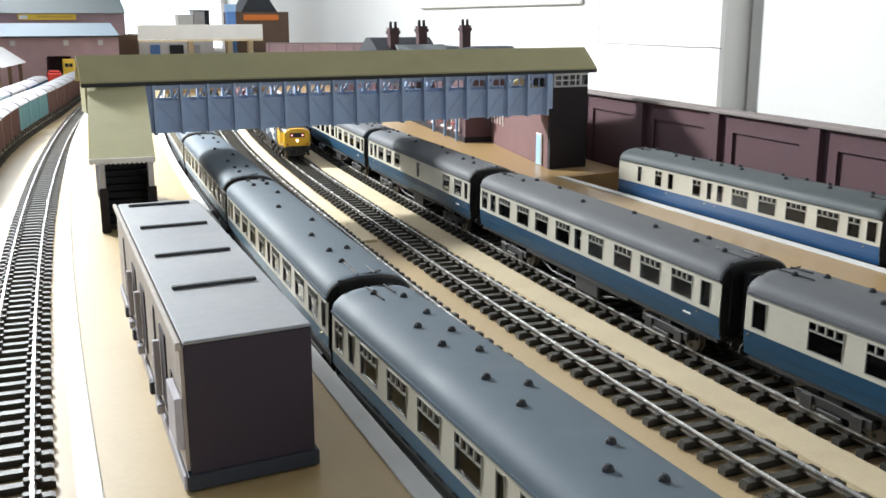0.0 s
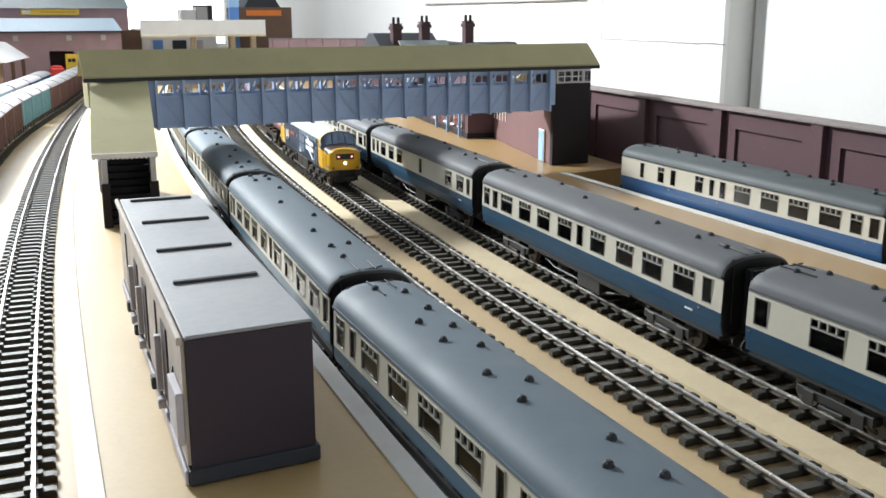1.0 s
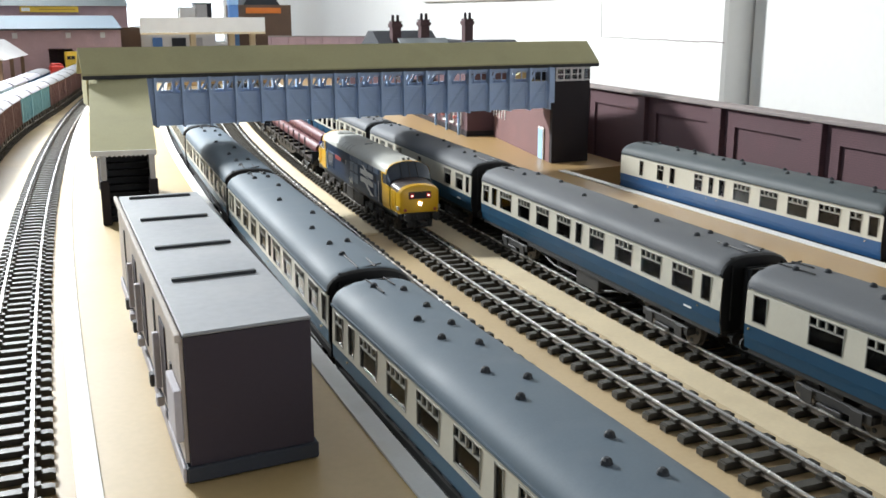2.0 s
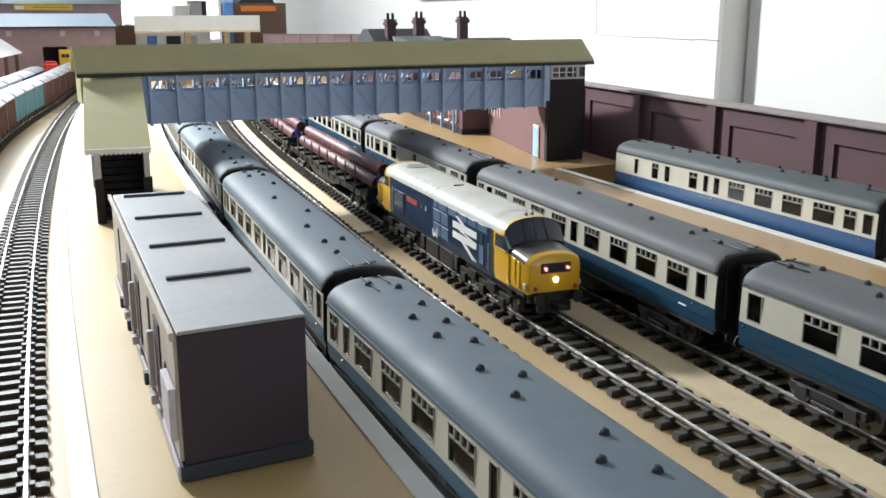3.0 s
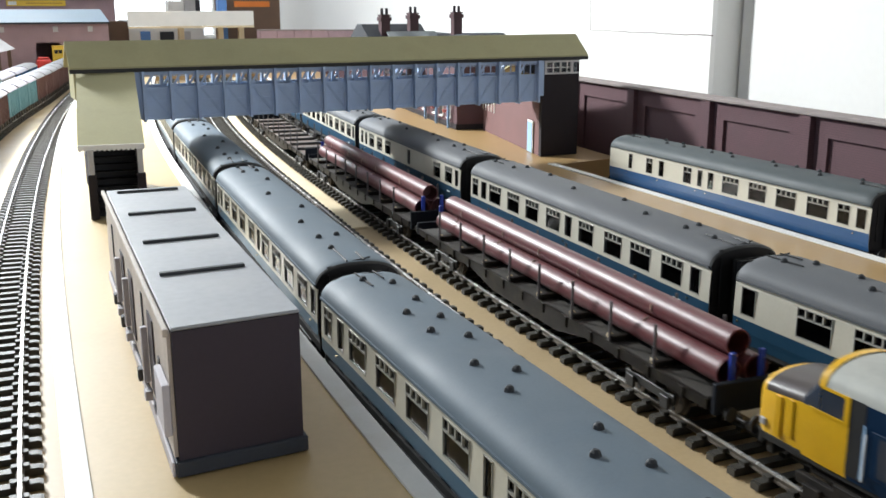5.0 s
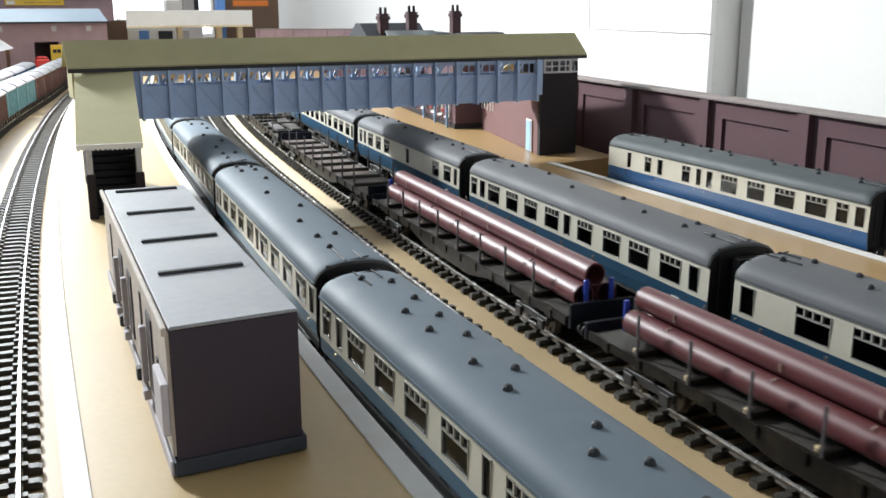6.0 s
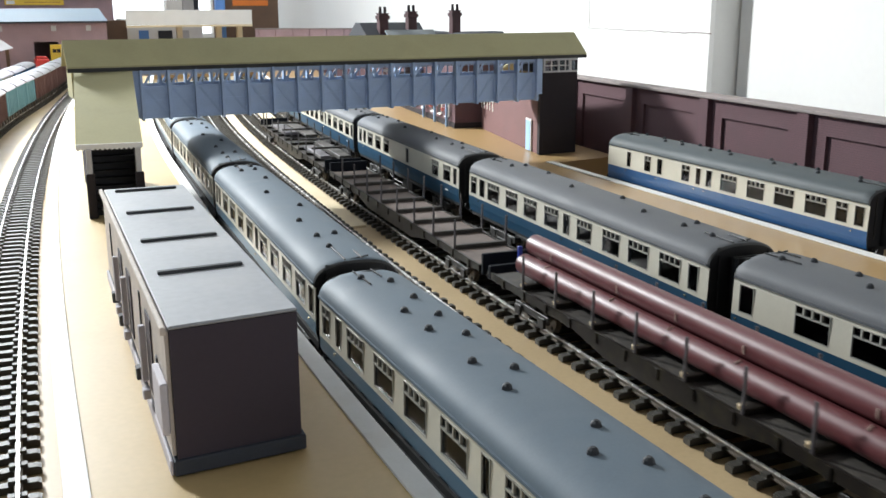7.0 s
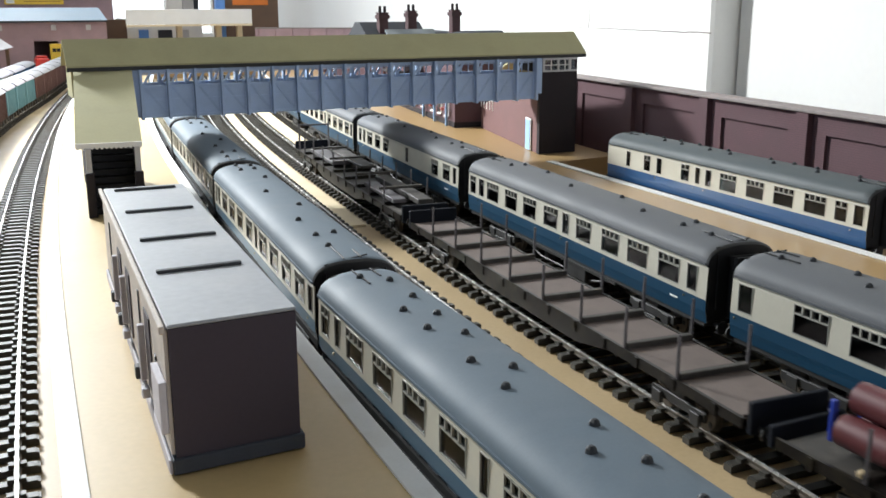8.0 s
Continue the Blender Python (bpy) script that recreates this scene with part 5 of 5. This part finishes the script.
def loco_end(g, front):
    """Nose, cab and gear of one end, built at d from the nose tip; the far end is turned round."""
    def put(ob):
        if not front:
            ob.matrix_basis = pose(0, LOCO, 0, 0, 0, 180) @ ob.matrix_basis
        return ob
    A0 = ring(0.0132, 0.0132, 0.0215, 0.0240, 0.0296)
    A1 = ring(0.0152, 0.0124, 0.0215, 0.0252, 0.0312)
    A2 = ring(0.0164, 0.0120, 0.0215, 0.0262, 0.0320)
    A3 = ring(0.0170, 0.0120, 0.0220, 0.0280, 0.0334)
    R1 = ring(0.0176, 0.0120, 0.0280, 0.0292, 0.0335)
    R2 = ring(0.0180, 0.0120, 0.0280, 0.0358, 0.0436)
    bm = loft(bmesh.new(), [(0, A0), (0.0009, A1), (0.0035, A2), (0.0210, A3)], LOW + HIGH, (True, False))
    loft(bm, [(0, A0), (0.0009, A1), (0.0035, A2)], TOP)
    loft(bm, [(0.0200, R1), (0.0262, R2), (0.0370, R2)], LOW)
    bmesh.ops.remove_doubles(bm, verts=bm.verts, dist=0.00001)
    bmesh.ops.recalc_face_normals(bm, faces=bm.faces)
    nose = put(part("nose", bm, M_YELLOW, g, "yellow warning nose", smooth=True))
    put(part("nose_top", loft(bmesh.new(), [(0.0035, A2), (0.0210, A3)], TOP), M_NOSETOP, g, "dark anti-glare panel", smooth=True))
    put(part("windscreen", loft(bmesh.new(), [(0.0200, R1), (0.0260, R2)], TOP + HIGH), M_DARKGLASS, g, "dark cab windscreen", smooth=True))
    bars = bmesh.new()
    for x in (-0.0072, -0.0004, 0.0064):
        rod(bars, (x, 0.0198, 0.0331), (x * 0.92, 0.0258, 0.0428), 0.00045, 6)
    rod(bars, (-0.0165, 0.0206, 0.0295), (0.0165, 0.0206, 0.0295), 0.0003, 6)
    put(part("wiper_bar", bars, M_BLACK, g))
    # yellow rim over the screen and the cab side windows
    big = ring(0.0182, 0.0120, 0.0280, 0.0358, 0.0439)
    put(part("cab_rim", loft(bmesh.new(), [(0.0254, big), (0.0280, big)], TOP), M_YELLOW, g, "yellow cab rim", smooth=True))
    put(part("cab_window", loft(bmesh.new(), [(0.0262, R2), (0.0370, R2)], HIGH), M_DARKGLASS, g, "dark cab side window"))
    for s in (-1, 1):
        fr = bmesh.new()
        for r in ((0.0352, 0.0370, 0.0280, 0.0358), (0.0262, 0.0370, 0.0352, 0.0360), (0.0225, 0.0370, 0.0276, 0.0284)):
            box(fr, s * 0.0181 - 0.0003, s * 0.0181 + 0.0003, *r)
        put(part("cab_window_frame", fr, M_YELLOW, g))
        put(part("corner_lamp", boxes((s * 0.0166 - 0.0006, s * 0.0166 + 0.0006, 0.0022, 0.0046, 0.0148, 0.0172), bevel=0.0003), M_EDGE_GREY, g))
    for s in (-1, 1):
        put(part("nose_door", boxes((s * 0.0168 - 0.0004, s * 0.0168 + 0.0004, 0.0085, 0.0110, 0.0135, 0.0265), (s * 0.0169 - 0.0004, s * 0.0169 + 0.0004, 0.0135, 0.0160, 0.0150, 0.0270), bevel=0.0002), M_YELLOW, g))
        put(part("tail_lamp", rod(bmesh.new(), (s * 0.0120, -0.0008, 0.0150), (s * 0.0120, 0.0006, 0.0150), 0.0011, 10), M_REDPLATE, g, "red tail lamp"))
        put(part("marker_surround", boxes((s * 0.0066 - 0.0016, s * 0.0066 + 0.0016, -0.0010, -0.0006, 0.0230, 0.0262), bevel=0.0001), M_REDPLATE, g, "dark red lamp surround"))
        put(part("marker_lamp", rod(bmesh.new(), (s * 0.0066, -0.0016, 0.0246), (s * 0.0066, -0.0004, 0.0246), 0.0007, 12), M_MARK if front else M_EDGE_GREY, g, "small marker lamp"))
        put(part("buffer", rod(rod(bmesh.new(), (s * 0.0115, 0.002, 0.0108), (s * 0.0115, -0.0035, 0.0108), 0.0013, 10), (s * 0.0115, -0.0035, 0.0108), (s * 0.0115, -0.0043, 0.0108), 0.0030, 12), M_UNDER, g))
    put(part("headcode_panel", boxes((-0.0090, 0.0090, -0.0005, 0.0008, 0.0222, 0.0270), bevel=0.0004), M_BLACK, g, "black headcode panel"))
    put(part("headlamp", rod(bmesh.new(), (0.0, -0.0010, 0.0190), (0.0, 0.0004, 0.0190), 0.0013, 14), M_LAMP if front else M_EDGE_GREY, g, "round headlamp"))
    put(part("buffer_beam", boxes((-0.0155, 0.0155, 0.0008, 0.0030, 0.0080, 0.0126), (-0.0100, 0.0100, 0.0, 0.0028, 0.0030, 0.0078), bevel=0.0004), M_UNDER, g, "black buffer beam"))
    hoses = bmesh.new()
    for x in (-0.006, -0.003, 0.004, 0.0065):
        rod(hoses, (x, 0.0005, 0.0120), (x, -0.0018, 0.0095), 0.0004, 6)
        rod(hoses, (x, -0.0018, 0.0095), (x + 0.0005, -0.0015, 0.0040), 0.0004, 6)
    box(hoses, -0.0025, 0.0025, -0.0090, 0.001, 0.0062, 0.0080)
    put(part("coupling", hoses, M_BLACK, g))


def locomotive():
    g = empty("diesel_locomotive", "blue diesel locomotive with yellow noses and lit headlamp", "locomotive")
    L = LOCO
    R2 = ring(0.0180, 0.0120, 0.0280, 0.0358, 0.0436)
    part("body", loft(bmesh.new(), [(0.0370, R2), (L - 0.0370, R2)], LOW + HIGH), M_LOCOBLUE, g, "blue bodyside")
    roof = loft(bmesh.new(), [(0.0280, R2), (L - 0.0280, R2)], TOP)
    part("roof", roof, M_LOCOROOF, g, "pale grey roof", smooth=True)
    part("floor_pan", boxes((-0.0168, 0.0168, 0.004, L - 0.004, 0.0105, 0.0124)), M_UNDER, g)
    for f in (True, False):
        loco_end(g, f)
    # roof gear
    part("fan_grille", rod(bmesh.new(), (0, L - 0.048, 0.0426), (0, L - 0.048, 0.0439), 0.0085, 24), M_LOCOROOF, g)
    part("fan_hub", rod(bmesh.new(), (0, L - 0.048, 0.04395), (0, L - 0.048, 0.0441), 0.0074, 24), M_SLOT, g)
    part("exhaust", boxes((-0.0050, 0.0020, 0.1205, 0.1228, 0.0422, 0.0440), bevel=0.0003), M_BLACK, g)
    for y in (0.0435, 0.094, 0.1805):
        part("roof_joint", loft(bmesh.new(), [(y, ring(0.0181, 0.012, 0.028, 0.0358, 0.0438)), (y + 0.0012, ring(0.0181, 0.012, 0.028, 0.0358, 0.0438))], TOP), M_LOCOROOF, g)
    rs = ring(0.01812, 0.012, 0.028, 0.0358, 0.0437)
    for y in (0.128, 0.136, 0.147, 0.153, 0.165):
        for strips in ((4, 5, 6), (11, 12, 13)):
            part("roof_slot", loft(bmesh.new(), [(y, rs), (y + 0.0011, rs)], strips), M_SLOT, g)
    part("horn", rod(rod(bmesh.new(), (-0.002, 0.034, 0.0446), (-0.002, 0.030, 0.0446), 0.0005, 6, 0.0011), (0.002, 0.034, 0.0446), (0.002, 0.030, 0.0446), 0.0005, 6, 0.0011), M_SLOT, g)
    # bodyside details, both sides
    for s in (-1, 1):
        x0, x1 = s * 0.0180 - 0.0003, s * 0.0180 + 0.0003
        for y, wide in ((0.0455, 0.0130), (0.0605, 0.0110), (0.0735, 0.0130), (0.0885, 0.0130), (0.1035, 0.0130), (0.1185, 0.0062)):
            part("side_light", boxes((x0, x1, y, y + wide, 0.0318, 0.0356), bevel=0.0001), M_PANELGREY, g, "grey-blue grille light")
        for i in range(2):
            for j in range(2):
                y, z = 0.1010 + i * 0.0128, 0.0160 + j * 0.0080
                part("radiator_grille", boxes((x0, x1, y, y + 0.0112, z, z + 0.0068), bevel=0.0001), M_PANELGREY, g, "grey-blue grille")
        part("side_light", boxes((x0, x1, 0.0500, 0.0555, 0.0150, 0.0245)), M_PANELGREY, g, "grey-blue grille light")
        part("side_light", boxes((x0, x1, 0.0510, 0.0545, 0.0262, 0.0300)), M_BLACK, g)
        part("cab_door", boxes((x0 - s * 0.0002, x1 - s * 0.0001, 0.0372, 0.0425, 0.0135, 0.0360)), M_BLACK, g, "dark recessed cab door")
        part("cab_door", boxes((x0 - s * 0.0002, x1 - s * 0.0001, L - 0.0425, L - 0.0372, 0.0135, 0.0360)), M_BLACK, g, "dark recessed cab door")
        for y in (0.0435, L - 0.0435):
            part("handrail", rod(bmesh.new(), (s * 0.0187, y, 0.014), (s * 0.0187, y, 0.028), 0.0003, 5), M_WHITE, g)
        part("nameplate", boxes((x0 - 0.0001, x1 + 0.0001, 0.1540, 0.1735, 0.0262, 0.0292)), M_REDPLATE, g, "red nameplate")
        part("number_bar", boxes((x0, x1, 0.1375, 0.1392, 0.0262, 0.0292)), M_EDGE_GREY, g)
        part("side_vent", boxes((x0, x1, 0.1430, 0.1490, 0.0262, 0.0292)), M_BLACK, g)
        part("side_hatch", boxes((x0 - 0.0001, x1 + 0.0001, 0.1785, 0.2010, 0.0160, 0.0295), bevel=0.0002), M_LOCOBLUE, g, "blue framed side window")
        part("side_pane", boxes((x0 - 0.0003, x1 + 0.0003, 0.1810, 0.1985, 0.0172, 0.0284)), M_DARKGLASS, g, "dark square side pane")
        em = bmesh.new()
        prism(em, [(0.118, 0.0195), (0.1195, 0.0200), (0.121, 0.0175), (0.1245, 0.0168), (0.126, 0.0185), (0.1268, 0.0170), (0.1255, 0.0140), (0.1235, 0.0140), (0.1225, 0.0155), (0.1205, 0.0148), (0.119, 0.0140), (0.1183, 0.0165)], "x", x0, x1)
        part("white_emblem", em, M_WHITE, g)
        for z in (0.0205, 0.0262):
            part("emblem_bar", prism(bmesh.new(), [(0.0595, z), (0.0935, z), (0.0935, z + 0.0036), (0.0595, z + 0.0036)], "x", x0, x1), M_WHITE, g, "white emblem bar")
        f0 = 0.0765
        for (ya, za), (yb, zb) in (((0.0890, 0.0330), (f0 - 0.004, 0.0262)), ((f0 + 0.0085, 0.0262), (f0 - 0.0085, 0.0240)), ((f0 + 0.004, 0.0205), (0.0650, 0.0142))):
            part("emblem_bar", prism(bmesh.new(), [(ya, za), (ya - 0.0055, za), (yb - 0.0055, zb), (yb, zb)], "x", x0 - 0.0001, x1 + 0.0001), M_WHITE, g, "white emblem bar")
    part("number_bar", boxes((-0.0183, -0.0177, 0.2035, 0.2041, 0.014, 0.030)), M_LIGHTBLUE, g)
    # the superstructure sits above the bogies
    for ob in g.children:
        long = 1.012 if ob.name.split(".")[0] in ("side_light", "radiator_grille", "nameplate", "number_bar", "side_vent", "side_hatch", "side_pane", "white_emblem", "emblem_bar", "roof_slot", "roof_joint", "exhaust") else 1.0
        ob.data.transform(Matrix.Diagonal((0.861, long, 1.0, 1.0)))
        ob.matrix_basis = pose(0, 0, 0.0034) @ ob.matrix_basis
    # tanks and three-axle bogies
    part("fuel_tank", boxes((-0.0150, 0.0150, 0.096, 0.118, 0.0038, 0.0138), (-0.0150, 0.0150, 0.1195, 0.142, 0.0038, 0.0138), bevel=0.0006), M_DIRT, g)
    for y in (0.088, 0.1435):
        part("battery_box", boxes((-0.0155, 0.0155, y, y + 0.0065, 0.0055, 0.0138), bevel=0.0005), M_DIRT, g)
    for y in (0.052, L - 0.052):
        b = part("bogie", boxes((-0.0150, -0.0130, -0.0330, 0.0330, 0.0062, 0.0098), (0.0130, 0.0150, -0.0330, 0.0330, 0.0062, 0.0098), (-0.0128, 0.0128, -0.006, 0.006, 0.0060, 0.0138), (-0.0125, 0.0125, -0.030, 0.030, 0.0099, 0.0135),
                                *[(s * 0.0155 - 0.0010, s * 0.0155 + 0.0010, a - 0.0035, a + 0.0035, 0.0030, 0.0078) for s in (-1, 1) for a in (-0.0255, 0.0, 0.0255)],
                                *[(s * 0.0155 - 0.0008, s * 0.0155 + 0.0008, a - 0.0050, a + 0.0050, 0.0080, 0.0125) for s in (-1, 1) for a in (-0.0128, 0.0128)], bevel=0.0003), M_DIRT, g)
        b.matrix_basis = pose(0, y, 0)
        for a in (-0.0255, 0.0, 0.0255):
            WHEELS.append((wheelset(b, a, M_RAILWEB, 0.0070), a, 0.0070))
    return g


WAG = 0.290


def bolster_wagon(label, deck_m, load, L):
    """A long bogie bolster wagon; near end at y = 0."""
    w = empty("bogie_wagon", label, "wagon", "wagons of the moving train")
    for s in (-1, 1):
        bm = bmesh.new()
        prism(bm, [(0.004, 0.0128), (0.085, 0.0118), (0.112, 0.0072), (L - 0.112, 0.0072), (L - 0.085, 0.0118), (L - 0.004, 0.0128), (L - 0.004, 0.0163), (0.004, 0.0163)], "x", s * 0.0150 - 0.0007, s * 0.0150 + 0.0007)
        for i in range(13):
            y = 0.018 + i * (L - 0.036) / 12
            box(bm, s * 0.0158 - 0.0005, s * 0.0158 + 0.0005, y - 0.0012, y + 0.0012, 0.0118, 0.0160)
        part("sole_bar", bm, M_WAGON, w, "black fishbelly sole bar")
    n = 9
    for i in range(n):
        a, b = 0.006 + (L - 0.012) * i / n, 0.006 + (L - 0.012) * (i + 1) / n
        part("deck_panel", boxes((-0.0142, 0.0142, a + 0.0004, b - 0.0004, 0.0148, 0.0160)), deck_m, w)
    for i in range(n - 1):
        y = 0.006 + (L - 0.012) * (i + 1) / n
        part("bolster", boxes((-0.0148, 0.0148, y - 0.0016, y + 0.0016, 0.0160, 0.0184), bevel=0.0003), M_WAGON if load != "none" else M_DECKDARK, w)
        for s in (-1, 1):
            part("stanchion", rod(bmesh.new(), (s * 0.0150, y, 0.0150), (s * 0.0150 + 0.0002, y, 0.0325), 0.0007, 6, 0.0006), M_STANCHION, w)
            if load == "pipes":
                part("peg", boxes((s * 0.0128 - 0.0013, s * 0.0128 + 0.0013, y + 0.0022, y + 0.0043, 0.0162, 0.0184), bevel=0.0005), M_PEG, w, "pale wooden chock")
    for y0, y1, top in ((0.0, 0.0022, 0.0228), (L - 0.0022, L, 0.0190 if load == "pipes" else 0.0228)):
        part("end_board", boxes((-0.0152, 0.0152, y0, y1, 0.0118, top), bevel=0.0003), M_NAVY, w, "near-black navy end board")
    for e, d in ((0.0, -1), (L, 1)):
        for x in (-0.0115, 0.0115):
            part("buffer", rod(rod(bmesh.new(), (x, e, 0.0132), (x, e + d * 0.0035, 0.0132), 0.0011, 8), (x, e + d * 0.0035, 0.0132), (x, e + d * 0.0042, 0.0132), 0.0026, 10), M_UNDER, w)
        part("coupling", boxes((-0.0025, 0.0025, min(e, e + d * 0.0062), max(e, e + d * 0.0062), 0.0055, 0.0080)), M_UNDER, w)
    for y in (0.042, L - 0.042):
        b = part("bogie", boxes((-0.0132, -0.0118, -0.0160, 0.0160, 0.0048, 0.0085), (0.0118, 0.0132, -0.0160, 0.0160, 0.0048, 0.0085), (-0.0128, 0.0128, -0.0040, 0.0040, 0.0055, 0.0125),
                                *[(s * 0.0138 - 0.0007, s * 0.0138 + 0.0007, a - 0.0028, a + 0.0028, 0.0026, 0.0075) for s in (-1, 1) for a in (-0.0115, 0.0115)], bevel=0.0003), M_UNDER, w)
        b.matrix_basis = pose(0, y, 0)
        for a in (-0.0115, 0.0115):
            WHEELS.append((wheelset(b, a, M_RAILWEB, 0.0060), a, 0.0060))
    if load == "rails":
        part("stowed_bar", boxes((-0.012, -0.003, 0.03, 0.10, 0.0186, 0.0214), bevel=0.0004), M_STANCHION, w)
        part("stowed_bar", boxes((0.002, 0.012, 0.02, 0.12, 0.0186, 0.0222), bevel=0.0004), M_DECKDARK, w)
        part("stowed_bar", boxes((-0.011, 0.004, 0.20, 0.28, 0.0186, 0.0216), bevel=0.0004), M_STANCHION, w)
        part("stowed_bar", boxes((0.001, 0.013, 0.155, 0.27, 0.0217, 0.0240), bevel=0.0004), M_DECKDARK, w)
        for s in (-1, 1):
            part("end_post", rod(bmesh.new(), (s * 0.0135, L - 0.012, 0.0162), (s * 0.0135, L - 0.012, 0.0400), 0.0008, 6), M_STANCHION, w)
        part("end_bar", rod(bmesh.new(), (-0.0150, L - 0.012, 0.0385), (0.0150, L - 0.012, 0.0385), 0.0009, 6), M_STANCHION, w)
        for y in (0.05, 0.11, 0.19, 0.25):
            part("cross_beam", boxes((-0.0150, 0.0150, y, y + 0.003, 0.0245, 0.0262), bevel=0.0003), M_DECKDARK, w)
    return w


def pipe_load():
    """Three maroon pipes roped on a wagon; each open ended."""
    g = empty("pipe_load", "stack of three glossy maroon pipes on the wagon", "pipes", "pipe loads")
    r = 0.0050
    for x, z in ((-0.0054, 0.0236), (0.0054, 0.0236), (0.0, 0.0236 + 0.00885)):
        bm = bmesh.new()
        seg = 24
        y0, y1 = 0.0075 + random.uniform(-0.002, 0.002), WAG - 0.020
        rings = []
        for y, rad in ((y0 + 0.012, r - 0.0006), (y0, r - 0.0006), (y0, r), (y1, r), (y1, r - 0.0006), (y1 - 0.012, r - 0.0006)):
            rings.append([bm.verts.new((x + rad * math.cos(2 * math.pi * i / seg), y, z + rad * math.sin(2 * math.pi * i / seg))) for i in range(seg)])
        for p, q in zip(rings, rings[1:]):
            for i in range(seg):
                bm.faces.new((p[i], p[(i + 1) % seg], q[(i + 1) % seg], q[i]))
        bm.faces.new(rings[0][::-1])
        bm.faces.new(rings[-1])
        bmesh.ops.recalc_face_normals(bm, faces=bm.faces)
        part("pipe", bm, M_PIPE, g, smooth=True)
    for y in (0.055, 0.112, 0.150, 0.190, 0.245):
        st = bmesh.new()
        for x, z, a0, a1 in ((-0.0054, 0.0236, 95, 125), (0.0, 0.03245, 165, 200)):
            for i in range(8):
                a, b = radians(a0 + (a1 - a0) * i / 8), radians(a0 + (a1 - a0) * (i + 1) / 8)
                rod(st, (x + 0.0052 * math.cos(a), y, z + 0.0052 * math.sin(a)), (x + 0.0052 * math.cos(b), y, z + 0.0052 * math.sin(b)), 0.00035, 5)
        part("strap", st, M_STRAP, g, "thin pale strap")
    for y in (0.0042, WAG - 0.016):
        for x in (-0.0060, 0.0060):
            part("end_clip", boxes((x - 0.0011, x + 0.0011, y - 0.0008, y + 0.0008, 0.0186, 0.0315), bevel=0.0003), M_BLUECLIP, g, "bright blue end clip")
    return g


M_STRAP = mat("strap_tan", (0.52, 0.38, 0.32), 0.5, var=0.1)
FRONT0, SPEED = 0.9906, 0.2055
TRAIN = [(locomotive(), FRONT0, LOCO, 0.052)]
for lab, deck, load, y, length in (("bogie bolster wagon carrying maroon pipes", M_DECKDARK, "pipes", 1.2570, WAG), ("bogie bolster wagon carrying maroon pipes", M_DECKDARK, "pipes", 1.5575, WAG),
                                   ("empty bogie bolster wagon with a brown plank deck", M_DECK, "none", 1.8540, 0.320), ("weathered bogie bolster wagon with stowed beams", M_DECKDARK, "rails", 2.1865, 0.325)):
    TRAIN.append((bolster_wagon(lab, deck, load, length), y, length, 0.042))
    if load == "pipes":
        TRAIN.append((pipe_load(), y, length, 0.042))


def rolling(y, length, inset):
    """The pose of a vehicle whose near end is at y, on its two bogies."""
    a, b = y + inset, y + length - inset
    xa, xb = c_main(a), c_main(b)
    ang = math.atan2(xb - xa, b - a)
    return pose(xa - inset * math.sin(ang), a - inset * math.cos(ang), RAIL, 0, 0, -math.degrees(ang))


def motions():
    for thing, y0, length, inset in TRAIN:
        walk(thing, [(i * 0.25, rolling(y0 - SPEED * i * 0.25, length, inset)) for i in range(33)])
    for wheel, y, r in WHEELS:
        walk(wheel, [(i / FPS, pose(0, y, r, math.degrees(SPEED * i / FPS / r) % 360)) for i in range(8 * FPS + 1)])


motions()
